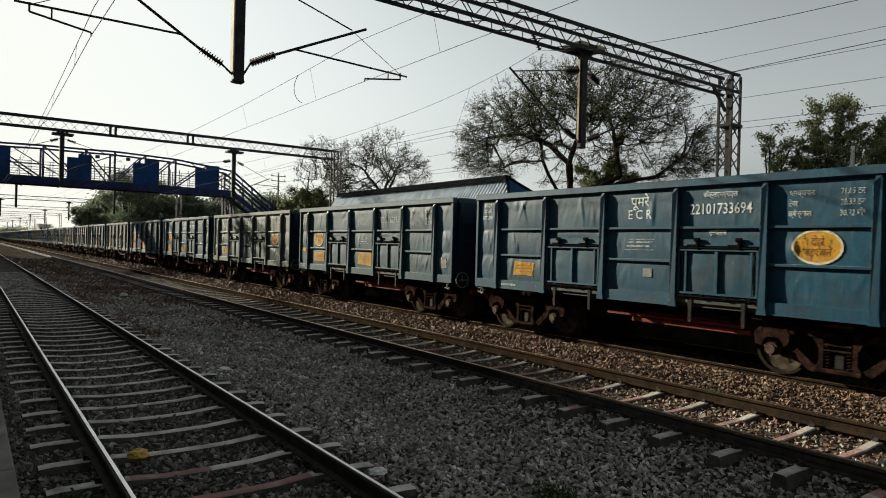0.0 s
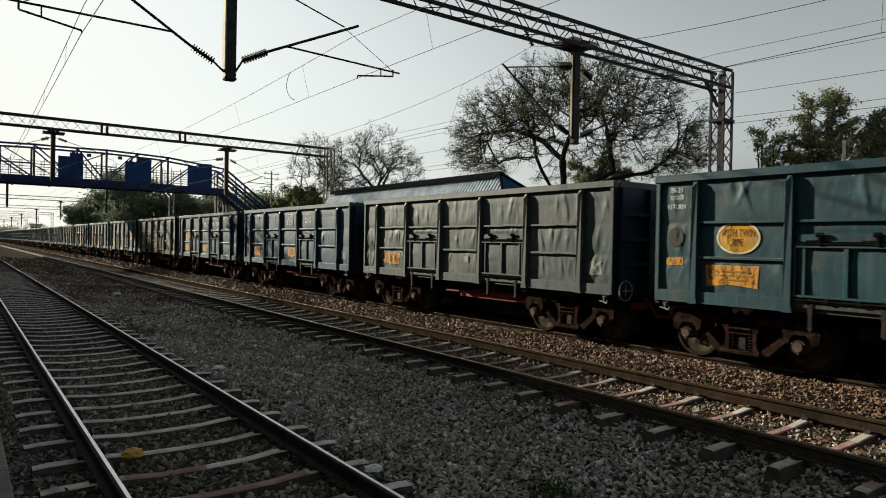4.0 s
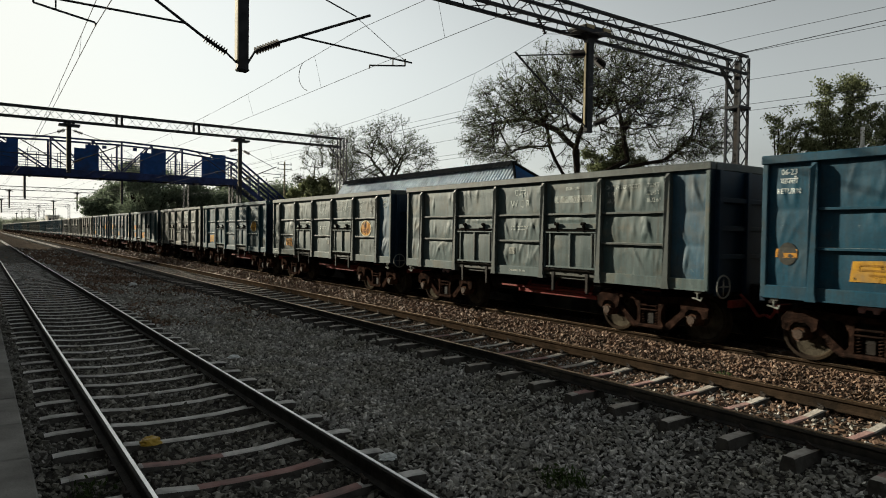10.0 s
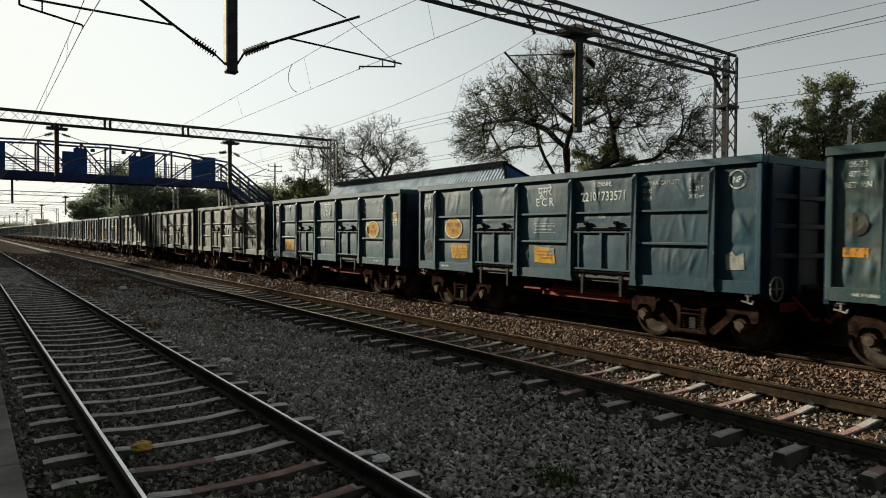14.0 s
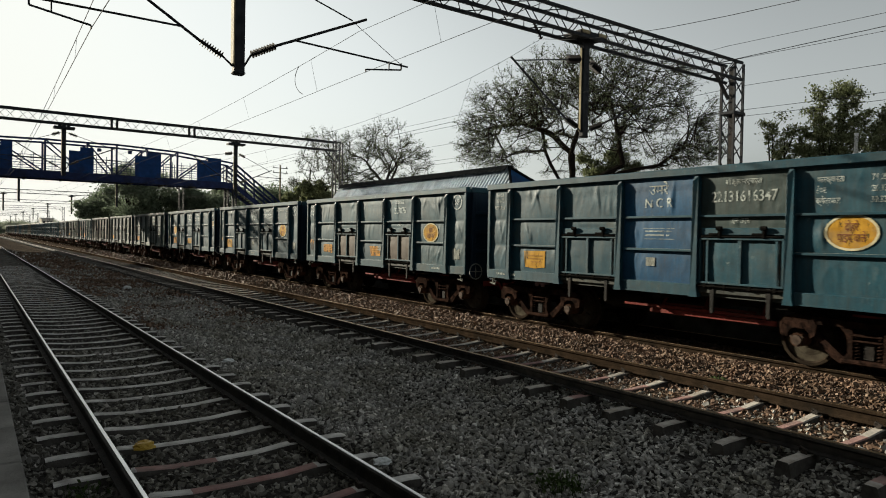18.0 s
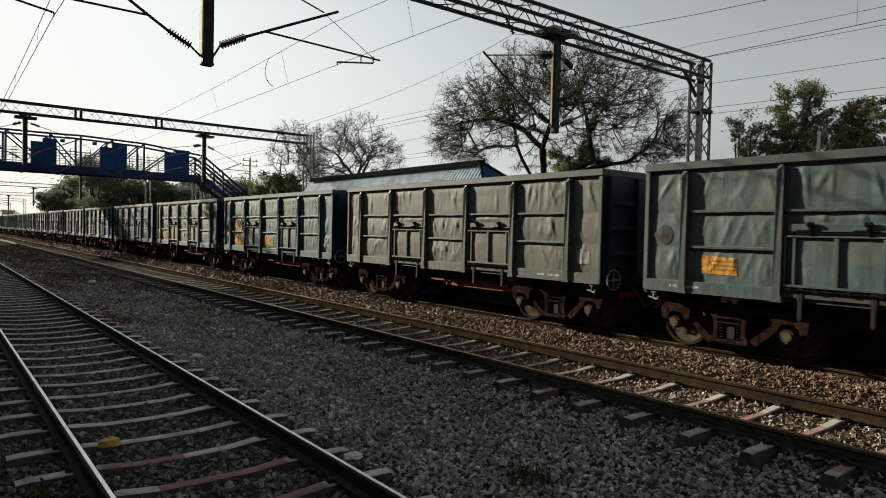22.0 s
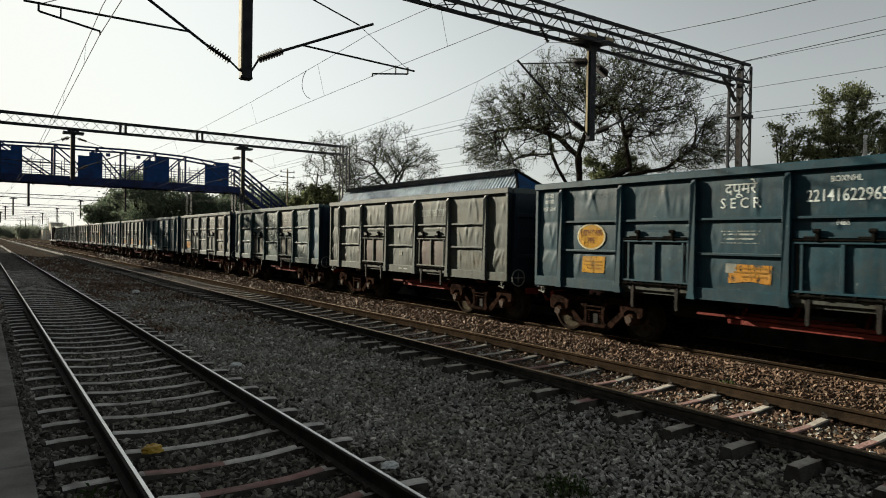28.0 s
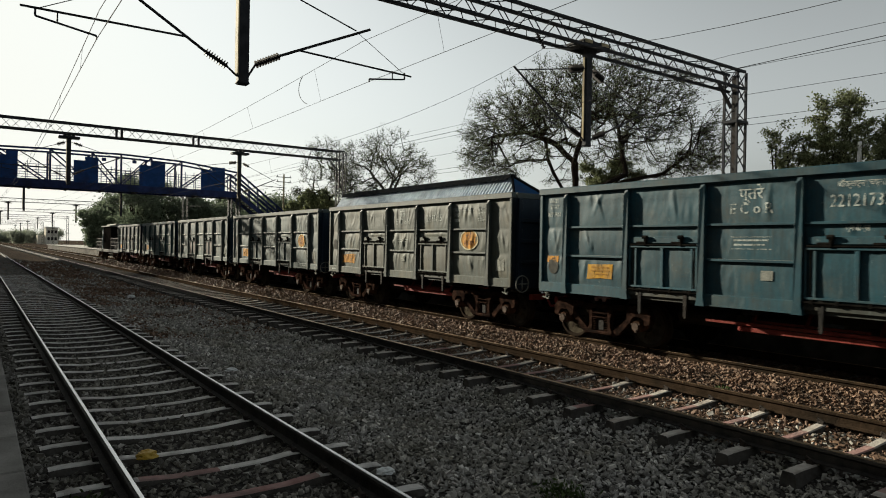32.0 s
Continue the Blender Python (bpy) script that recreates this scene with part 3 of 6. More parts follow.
def dent(y, z, seed):
    """How far a side sheet bulges out, in metres."""
    rough = 1.0 if seed >= 40 else 0.45
    swell = max(0.0, noise.noise((y * 0.9, z * 0.8, seed + 31)) + 0.3)
    crease = 1 - 2.4 * abs(noise.noise((y * 3.6 + z * 0.7, z * 1.2, seed + 5)))
    row = deep = 0.0
    for a, b, k in ROWS:
        if a < z < b:
            row = math.sin(math.pi * (z - a) / (b - a)) ** 0.6
            deep = k
    out = row * (0.006 + 0.012 * noise.noise((y * 1.3, z * 0.3, seed + 2))) + 0.008 * noise.noise((y * 1.1, z * 1.3, seed)) + rough * deep * swell * row * (
        0.026 * max(0.0, crease) ** 3 + 0.010 * noise.noise((y * 7.5 + z * 1.5, z * 2.2, seed + 7)))
    for yc, zc, sa, ca, long, wide, depth in folds_of(seed).get(int(y / 0.5), ()):
        u, v = (y - yc) * sa + (z - zc) * ca, (y - yc) * ca - (z - zc) * sa
        if abs(u) < long and -wide < v < 3.5 * wide:
            side = 1 + v / wide if v < 0 else 1 - v / (3.5 * wide)
            out += row * depth * (1 - abs(u) / long) * side
    return max(-0.03, min(0.036, out))


def side_panel(y0, y1, seed, door=False, fine=True):
    """One bay's sheet, bulged and dented by loads, between stanchions."""
    ny, nz = (max(6, int((y1 - y0) / 0.028)), 60) if fine else (6, 8)
    verts, faces = [], []
    for j in range(nz + 1):
        z = 1.2 + 2.0 * j / nz
        for i in range(ny + 1):
            y = y0 + (y1 - y0) * i / ny
            verts.append((-SIDE - dent(y, z, seed) * (0.15 if door and z < 2.3 else 1.0), y, z))
    back = len(verts)
    verts += [(-1.45, y0, 1.2), (-1.45, y1, 1.2), (-1.45, y1, 3.2), (-1.45, y0, 3.2)]
    n = ny + 1
    for j in range(nz):
        for i in range(ny):
            a = j * n + i
            faces.append((a, a + n, a + n + 1, a + 1))
    faces.append((back, back + 1, back + 2, back + 3))
    me = raw(verts, faces, "side_panel")
    me.polygons.foreach_set("use_smooth", [True] * len(me.polygons))
    me.materials.append(PAINT)
    return me


def post_mesh():
    """A pressed stanchion: chamfered head under the coping, flared foot."""
    bm = bmesh.new()
    prism(bm, [(-0.085, 1.02), (0.085, 1.02), (0.06, 1.16), (0.06, 3.02), (0.035, 3.15), (-0.035, 3.15), (-0.06, 3.02), (-0.06, 1.16)], -1.655, -1.49)
    for v in bm.verts:
        if v.co.z > 3.1 and v.co.x < -1.6:
            v.co.x += 0.04
    bmesh.ops.bevel(bm, geom=[e for e in bm.edges if abs(e.verts[0].co.z - e.verts[1].co.z) > 1], offset=0.012, segments=1, affect="EDGES")
    return mesh_of(bm, "stanchion")


def rail_mesh(seed):
    """A flat side rail between two stanchions, buckled on battered bodies."""
    verts, faces, n = [], [], 14
    for i in range(n + 1):
        y = -0.76 + 1.52 * i / n
        wave = 0.028 * noise.noise((y * 2.1, seed, 4.0)) * (1 - (y / 0.76) ** 2) if seed >= 40 else 0.0
        verts += [(x, y, z + wave) for x, z in ((-1.49, 0.026), (-1.600, 0.022), (-1.604, 0.016), (-1.604, -0.016), (-1.49, -0.02))]
    for i in range(n):
        for k in range(5):
            a, b = i * 5 + k, i * 5 + (k + 1) % 5
            faces.append((a, b, b + 5, a + 5))
    faces += [(0, 1, 2, 3, 4), tuple(n * 5 + k for k in (4, 3, 2, 1, 0))]
    me = raw(verts, faces, "side_rail")
    bm = bmesh.new()
    bm.from_mesh(me)
    bmesh.ops.recalc_face_normals(bm, faces=bm.faces[:])
    me = mesh_of(bm, "side_rail")
    me.materials.append(PAINT)
    # upward faces paler: settled dust and the sky-lit edge put into the colour
    me.materials.append(BOARD)
    me.polygons.foreach_set("material_index", [1 if p.normal.z > 0.7 else 0 for p in me.polygons])
    return me


def door_meshes():
    """A discharge door, centred on y 0: the bulged leaf, its tube frame with a middle bar, the header, the hinge lugs, a stay and the locking bar."""
    n, m = 16, 9
    verts = [(-1.562 - 0.012 * abs(math.sin(2 * math.pi * i / n)) * math.sin(math.pi * j / m) - 0.008 * noise.noise((i * 0.6, j * 0.7, 5)), -0.71 + 1.42 * i / n, 1.30 + 0.74 * j / m)
             for j in range(m + 1) for i in range(n + 1)]
    faces = [(j * (n + 1) + i, (j + 1) * (n + 1) + i, (j + 1) * (n + 1) + i + 1, j * (n + 1) + i + 1) for j in range(m) for i in range(n)]
    leaf = raw(verts, faces, "door")
    leaf.polygons.foreach_set("use_smooth", [True] * len(leaf.polygons))
    bm = bmesh.new()
    for z in (1.285, 2.045):
        box(bm, -1.622, -1.53, -0.755, 0.755, z - 0.02, z + 0.02, 0.008)
    for y in (-0.735, 0.735):
        box(bm, -1.618, -1.53, y - 0.02, y + 0.02, 1.30, 2.03, 0.006)
    box(bm, -1.612, -1.54, -0.032, 0.032, 1.30, 2.03, 0.006)
    for y in (-0.625, 0.60):
        box(bm, -1.606, -1.578, y - 0.022, y + 0.022, 1.30, 2.03, 0.005)
    door_frame = mesh_of(bm, "door_frame")
    bm = bmesh.new()
    box(bm, -1.60, -1.49, -0.76, 0.72, 2.11, 2.235, 0.012)
    header = mesh_of(bm, "door_header")
    bm = bmesh.new()
    rod(bm, (-1.625, -0.72, 2.085), (-1.625, 0.72, 2.085), 0.016, 8)
    for y in (-0.42, 0.36):
        box(bm, -1.65, -1.60, y - 0.03, y + 0.03, 2.06, 2.22, 0.012)
        rod(bm, (-1.64, y - 0.05, 2.225), (-1.64, y + 0.05, 2.225), 0.035, 8)
        box(bm, -1.635, -1.60, y + 0.03, y + 0.21, 2.10, 2.145, 0.01)
    for y in (-0.68, 0.66):
        rod(bm, (-1.60, y, 1.30), (-1.60, y, 2.03), 0.011, 6)
    rod(bm, (-1.62, -0.80, 1.225), (-1.62, 0.80, 1.225), 0.02, 7)
    for y in (-0.62, -0.2, 0.25, 0.62):
        box(bm, -1.64, -1.58, y - 0.03, y + 0.03, 1.19, 1.27, 0.01)
    hinge = mesh_of(bm, "hinge_bar")
    bm = bmesh.new()
    prism(bm, [(-0.034, 1.27), (0.034, 1.27), (0.04, 1.1), (0.026, 0.98), (0.03, 0.80), (0.0, 0.755), (-0.032, 0.78), (-0.03, 0.95), (-0.04, 1.12)], -1.60, -1.545)
    stay = mesh_of(bm, "door_stay")
    return leaf, hinge, stay, header, door_frame


def coil_mesh():
    sh = Shape()
    sh.line([(0.042 * math.cos(i * 0.8), 0.042 * math.sin(i * 0.8), 0.35 * i / 54) for i in range(55)], 0.012, 5)
    me = sh.mesh("spring")
    me.materials.append(BOGIE)
    return me


COIL = coil_mesh()


def wheelset_mesh():
    """Two turned wheels on an axle: flange, tread, rim, dished plate and hub."""
    if "wheelset" in bpy.data.meshes:
        return bpy.data.meshes["wheelset"]
    profile = [(0.77, 0.0), (0.77, 0.44), (0.775, 0.485), (0.80, 0.485), (0.815, 0.46), (0.93, 0.455), (0.94, 0.445), (0.94, 0.40), (0.905, 0.375), (0.885, 0.28), (0.90, 0.17), (0.95, 0.13), (1.02, 0.12), (1.02, 0.0)]
    verts, faces, slots, n = [], [], [], 36
    for s in (-1, 1):
        base = len(verts)
        for x, r in profile:
            verts += [(s * x, r * math.cos(2 * math.pi * i / n), r * math.sin(2 * math.pi * i / n)) for i in range(n)]
        for j in range(len(profile) - 1):
            for i in range(n):
                a, b = base + j * n + i, base + j * n + (i + 1) % n
                faces.append((a, b, b + n, a + n) if s > 0 else (a, a + n, b + n, b))
                slots.append(1 if 8 <= j <= 10 and not (j == 9 and i % 12 == 0) else 0)
    base = len(verts)
    for x in (-1.02, 1.02):
        verts += [(x, 0.08 * math.cos(2 * math.pi * i / 12), 0.08 * math.sin(2 * math.pi * i / 12)) for i in range(12)]
    faces += [(base + i, base + 12 + i, base + 12 + (i + 1) % 12, base + (i + 1) % 12) for i in range(12)]
    slots += [0] * 12
    me = raw(verts, faces, "wheelset")
    me.materials.append(WHEEL)
    me.materials.append(WHEEL_DUST)
    me.polygons.foreach_set("material_index", slots)
    return me


def bogie_parts(bogie):
    """A three-piece bogie: cast side frames, springs, bolster, axle boxes, two wheelsets."""
    for s in (-1, 1):
        bm = bmesh.new()
        x0, x1 = s * 1.12, s * 1.27
        prism(bm, [(-1.0, 0.72), (-1.0, 0.86), (-0.6, 0.855), (-0.3, 0.83), (0.3, 0.83), (0.6, 0.855), (1.0, 0.86), (1.0, 0.72), (0.6, 0.735), (-0.6, 0.735)], x0, x1)
        for e in (-1, 1):
            prism(bm, [(e * 0.96, 0.68), (e * 0.84, 0.70), (e * 0.36, 0.30), (e * 0.23, 0.28), (e * 0.23, 0.18), (e * 0.40, 0.18), (e * 0.50, 0.24)], x0, x1 - s * 0.04)
            prism(bm, [(e * 0.21, 0.80), (e * 0.46, 0.80), (e * 0.33, 0.66), (e * 0.28, 0.55), (e * 0.28, 0.36), (e * 0.34, 0.26), (e * 0.21, 0.22)], x0, x1 - s * 0.02)
            prism(bm, [(e * 0.72, 0.72), (e * 0.80, 0.84), (e * 1.0, 0.875), (e * 1.2, 0.83), (e * 1.31, 0.70), (e * 1.29, 0.52), (e * 1.18, 0.49), (e * 1.16, 0.58), (e * 1.09, 0.645), (e * 0.91, 0.645), (e * 0.84, 0.58), (e * 0.82, 0.50), (e * 0.75, 0.55)], x0, x1 + s * 0.01)
            rod(bm, (x1, e * 0.78, 0.82), (x1 + s * 0.02, e * 0.78, 0.82), 0.03, 8)
        box(bm, min(x0, x1) - 0.02, max(x0, x1) + 0.02, -0.36, 0.36, 0.19, 0.265, 0.02)
        part("side_frame", bm, BOGIE, bogie, "rusty cast side frame")
        part("wedge_plate", box(bmesh.new(), min(s * 1.08, s * 1.2), max(s * 1.08, s * 1.2), -0.075, 0.075, 0.27, 0.53, 0.01), STEEL_DARK, bogie)
        for y in (-0.16, 0.16):
            c = part("spring", COIL, None, bogie, "coiled bolster spring")
            c.location = (s * 1.19, y, 0.27)
        bm = bmesh.new()
        box(bm, min(s * 1.04, s * 1.26), max(s * 1.04, s * 1.26), -0.2, 0.2, 0.61, 0.65, 0.012)
        box(bm, min(s * 1.04, s * 1.26), max(s * 1.04, s * 1.26), -0.2, 0.2, 0.53, 0.56, 0.01)
        part("bolster_end", bm, BOGIE, bogie)
        for e in (-1, 1):
            bm = bmesh.new()
            rod(bm, (s * 1.06, e, 0.46), (s * 1.31, e, 0.46), 0.115, 10)
            rod(bm, (s * 1.31, e, 0.46), (s * 1.35, e, 0.46), 0.08, 12)
            for k in range(3):
                a = k * 2.09 + 0.5
                rod(bm, (s * 1.31, e + 0.1 * math.cos(a), 0.46 + 0.1 * math.sin(a)), (s * 1.335, e + 0.1 * math.cos(a), 0.46 + 0.1 * math.sin(a)), 0.02, 6)
            me = mesh_of(bm, "axle_box")
            me.materials.append(AXLE)
            me.materials.append(CAP)
            me.polygons.foreach_set("material_index", [1 if abs(p.center.x) > 1.32 else 0 for p in me.polygons])
            part("axle_box", me, None, bogie)
    bm = bmesh.new()
    box(bm, -1.15, 1.15, -0.22, 0.22, 0.60, 0.92, 0.02)
    part("bolster", bm, STEEL_DARK, bogie)
    wheels = []
    for e in (-1, 1):
        w = part("wheelset", wheelset_mesh(), None, bogie, "pair of worn steel wheels on an axle")
        w.location = (0, e, 0.46)
        wheels.append(w)
    return wheels


GLYPHS = {}


def cut_letters(texts):
    """Turns each text into flat letters, once, at size 1, centred."""
    for text in texts:
        cu = bpy.data.curves.new("lettering", "FONT")
        cu.body, cu.size, cu.resolution_u, cu.align_x, cu.offset = text, 1.0, 2, "CENTER", 0.004
        ob = new("lettering", cu)
        me = bpy.data.meshes.new_from_object(ob.evaluated_get(bpy.context.evaluated_depsgraph_get()))
        GLYPHS[text] = ([tuple(v.co) for v in me.vertices], [tuple(f.vertices) for f in me.polygons])
        bpy.data.objects.remove(ob)
        bpy.data.curves.remove(cu)
        bpy.data.meshes.remove(me)


def lettering(text, size, y, z, seed, squash=1.0, lift=0.008):
    """Stencilled letters on the near side sheet, read from far to near."""
    verts, faces = GLYPHS[text]
    out = []
    for a, b, _ in verts:
        yy, zz = y - a * size * squash, z + b * size
        out.append((-SIDE - dent(yy, zz, seed) - lift, yy, zz))
    return raw(out, faces, "lettering")


def decal(outline, seed, lift=0.009):
    """A painted patch that follows the sheet: a filled outline cut finely."""
    ys, zs = [p[0] for p in outline], [p[1] for p in outline]
    bm = bmesh.new()
    bm.faces.new([bm.verts.new((0, y, z)) for y, z in outline])
    step = 0.07
    for k in range(1, int((max(ys) - min(ys)) / step) + 1):
        bmesh.ops.bisect_plane(bm, geom=bm.verts[:] + bm.edges[:] + bm.faces[:], plane_co=(0, min(ys) + k * step, 0), plane_no=(0, 1, 0))
    for k in range(1, int((max(zs) - min(zs)) / step) + 1):
        bmesh.ops.bisect_plane(bm, geom=bm.verts[:] + bm.edges[:] + bm.faces[:], plane_co=(0, 0, min(zs) + k * step), plane_no=(0, 0, 1))
    for v in bm.verts:
        v.co.x = -SIDE - dent(v.co.y, v.co.z, seed) - lift
    return mesh_of(bm, "decal")


def oval(y, z, a, b, n=22):
    return [(y + a * math.cos(2 * math.pi * i / n), z + b * math.sin(2 * math.pi * i / n)) for i in range(n)]


def rect(y, z, w, h):
    return [(y - w / 2, z - h / 2), (y + w / 2, z - h / 2), (y + w / 2, z + h / 2), (y - w / 2, z + h / 2)]


def bars(rows, seed, lift):
    """Lines of writing that cannot be read: rows of y, z, width, height."""
    bm = bmesh.new()
    for y, z, w, h in rows:
        n = max(1, int(w / 0.034))
        for i in range(n):
            y0 = y - w / 2 + i * w / n
            quad = [(y0, z - h / 2), (y0 + w / n * 0.72, z - h / 2), (y0 + w / n * 0.72, z + h / 2), (y0, z + h / 2)]
            bm.faces.new([bm.verts.new((-SIDE - dent(a, b, seed) - lift, a, b)) for a, b in quad])
    return mesh_of(bm, "bars")


# paint: deep blue, teal, grey-green, dusty grey, slate
TONES = {
    "B": ((0.0016, 0.054, 0.102), 0.06, "blue"), "D": ((0.003, 0.046, 0.076), 0.08, "dark blue-green"), "T": ((0.004, 0.056, 0.085), 0.13, "teal"),
    "G": ((0.009, 0.054, 0.066), 0.28, "grey-green"), "S": ((0.016, 0.040, 0.051), 0.34, "slate grey"), "U": ((0.010, 0.046, 0.092), 0.30, "grey-blue"),
    "P": ((0.036, 0.070, 0.075), 0.42, "pale dusty teal"), "Y": ((0.046, 0.055, 0.043), 0.45, "dusty olive-grey"), "W": ((0.070, 0.073, 0.060), 0.58, "pale dusty grey"),
}
# per wagon: tone, oval bay, patch bays, code, number, end mark, doors of another colour
CODES = {"E": ("\u092a\u0942\u092e\u0930\u0947", "ECR"), "S": ("\u0926\u092a\u0942\u092e\u0930\u0947", "SECR"), "N": ("\u0909\u092e\u0930\u0947", "NCR"),
         "C": ("\u092a\u0942\u0924\u0930\u0947", "ECoR"), "W": ("\u092a\u092e\u0930\u0947", "WCR"), "K": ("\u0926\u092e\u0930\u0947", "SCR")}
RAKE = (
    "B 5 1 E 22101733694 h", "T 1 13 C 2212162395 h", "P 5 1 S 220916 .", "B 1 13 E 22101733563 NP", "T 1 13 E 22101733564 NP", "S . 1 . . .",
    "B . 13 E 22101 .", "B 1 13 E 22101733489 NP", "S 1 135 S 22141735535 h", "T 5 1 E 22101733502 h", "G 1 13 E 22101733583 NP", "B 5 1 E 22101733619 NPACB",
    "P . . W # .", "P 5 1 N 22131615077 Hh", "T 5 1 K 22091617165 h", "W . . . # .", "G . 113 . . .", "D 1 13 E 22101733571 NP",
    "T 5 1 E . ACB", "W . . . . .", "W . . . . .", "W . . E 22101154161 .", "T 5 1 N 22131616347 h", "T 5 13 . 227076 NP",
    "T 5 1 E 22101733711 NP", "T 1 13 E 22101733649 NPACB", "P . 1 W # .", "P . 1 . . .", "W . . . . .", "G 1 13 N 22131580169 Hh",
    "P . 1 W . .", "U . 1 W # .", "D 1 13 S 22141622545 NP", "T 5 13 . . .", "D 1 1 . . .", "D . 1 . . .",
    "D 1 13 S 22141622965 NP", "Y . . . 21000385278 .", "G . . W 1232991 .", "S . 1 N 22131578494 .", "T . 1 E 22100 .", "P . 135 S 221416 NP",
    "T . 1 C 22121733 h", "Y 5 1 C 2212165 .", "P 5 1 . . .", "P . . . . .", "G . 1 . . .", "S . 1 . . .",
)
# single sheets in another colour: wagon, bay from the near end
REPANEL = {(15, 3): ((0.004, 0.055, 0.13), 0.05), (15, 2): ((0.014, 0.03, 0.03), 0.2), (31, 2): ((0.05, 0.035, 0.022), 0.4), (31, 3): ((0.016, 0.046, 0.048), 0.25),
           (32, 1): ((0.06, 0.04, 0.025), 0.45), (32, 2): ((0.055, 0.05, 0.03), 0.5)}
REDOOR = {23: ((0.12, 0.092, 0.056), 0.3), 16: ((0.055, 0.034, 0.022), 0.15), 30: ((0.06, 0.028, 0.024), 0.35), 31: ((0.055, 0.045, 0.03), 0.4), 38: ((0.06, 0.03, 0.026), 0.35)}
SEEDS = (3, 17, 42, 58, 71, 85)          # two smoother bodies, four crumpled ones


def body_of(i, code):
    """Which body a wagon has: the dusty, pale ones are crumpled."""
    return 2 + i % 4 if code[0] in "WYPSGU" else i % 2


FIRST = -7
TRAIN = []


cut_letters(sorted({code.split()[4] for code in RAKE} - {".", "#"})
            + ["BOXNHL", "CARRYING CAPACITY", "71.05 T", "TARE", "20.33 T", "AREA", "30.32 m\u00b2", "NP", "ACB", "WITH TWIN", "PIPE", "RETURN", "06-23", "NBS"]
            + ["\u0926\u094b\u0939\u0930\u0947", "\u092a\u093e\u0907\u092a \u0935\u093e\u0932\u0947", "\u0935\u093e\u092a\u0938\u0940", "\u090f\u0928\u092a\u0940", "\u092c\u0949\u0915\u094d\u0938\u090f\u0928\u090f\u091a\u090f\u0932",
               "\u090f\u0928\u092c\u0940\u090f\u0938", "\u092d\u093e\u0930\u0915\u094d\u0937\u092e\u0924\u093e", "\u091f\u0947\u092f\u0930", "\u0915\u094d\u0937\u0947\u0924\u094d\u0930\u092b\u0932", "71.05 \u091f\u0928", "20.33 \u091f\u0928", "30.32 \u092e\u0940\u00b2"]
            + [h for h, _ in CODES.values()] + [" ".join(c) for _, c in CODES.values()])
TEMPLATES = []
WHEELSETS = []


END_RAIL = mesh_of(box(bmesh.new(), -1.45, 1.45, -0.03, 0.03, 0.0, 0.09, 0.01), "end_rail")
END_POST = mesh_of(box(bmesh.new(), -0.06, 0.06, -0.045, 0.045, 0.95, 3.17, 0.01), "end_post")
BEARER = mesh_of(box(bmesh.new(), -1.42, 1.42, 0.0, 0.2, 0.92, 1.10, 0.01), "cross_bearer")
TANK = mesh_of(rod(bmesh.new(), (0, -0.5, 0), (0, 0.5, 0), 0.17, 14), "air_reservoir")
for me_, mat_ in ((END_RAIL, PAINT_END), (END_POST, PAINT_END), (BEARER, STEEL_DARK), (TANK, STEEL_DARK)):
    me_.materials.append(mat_)


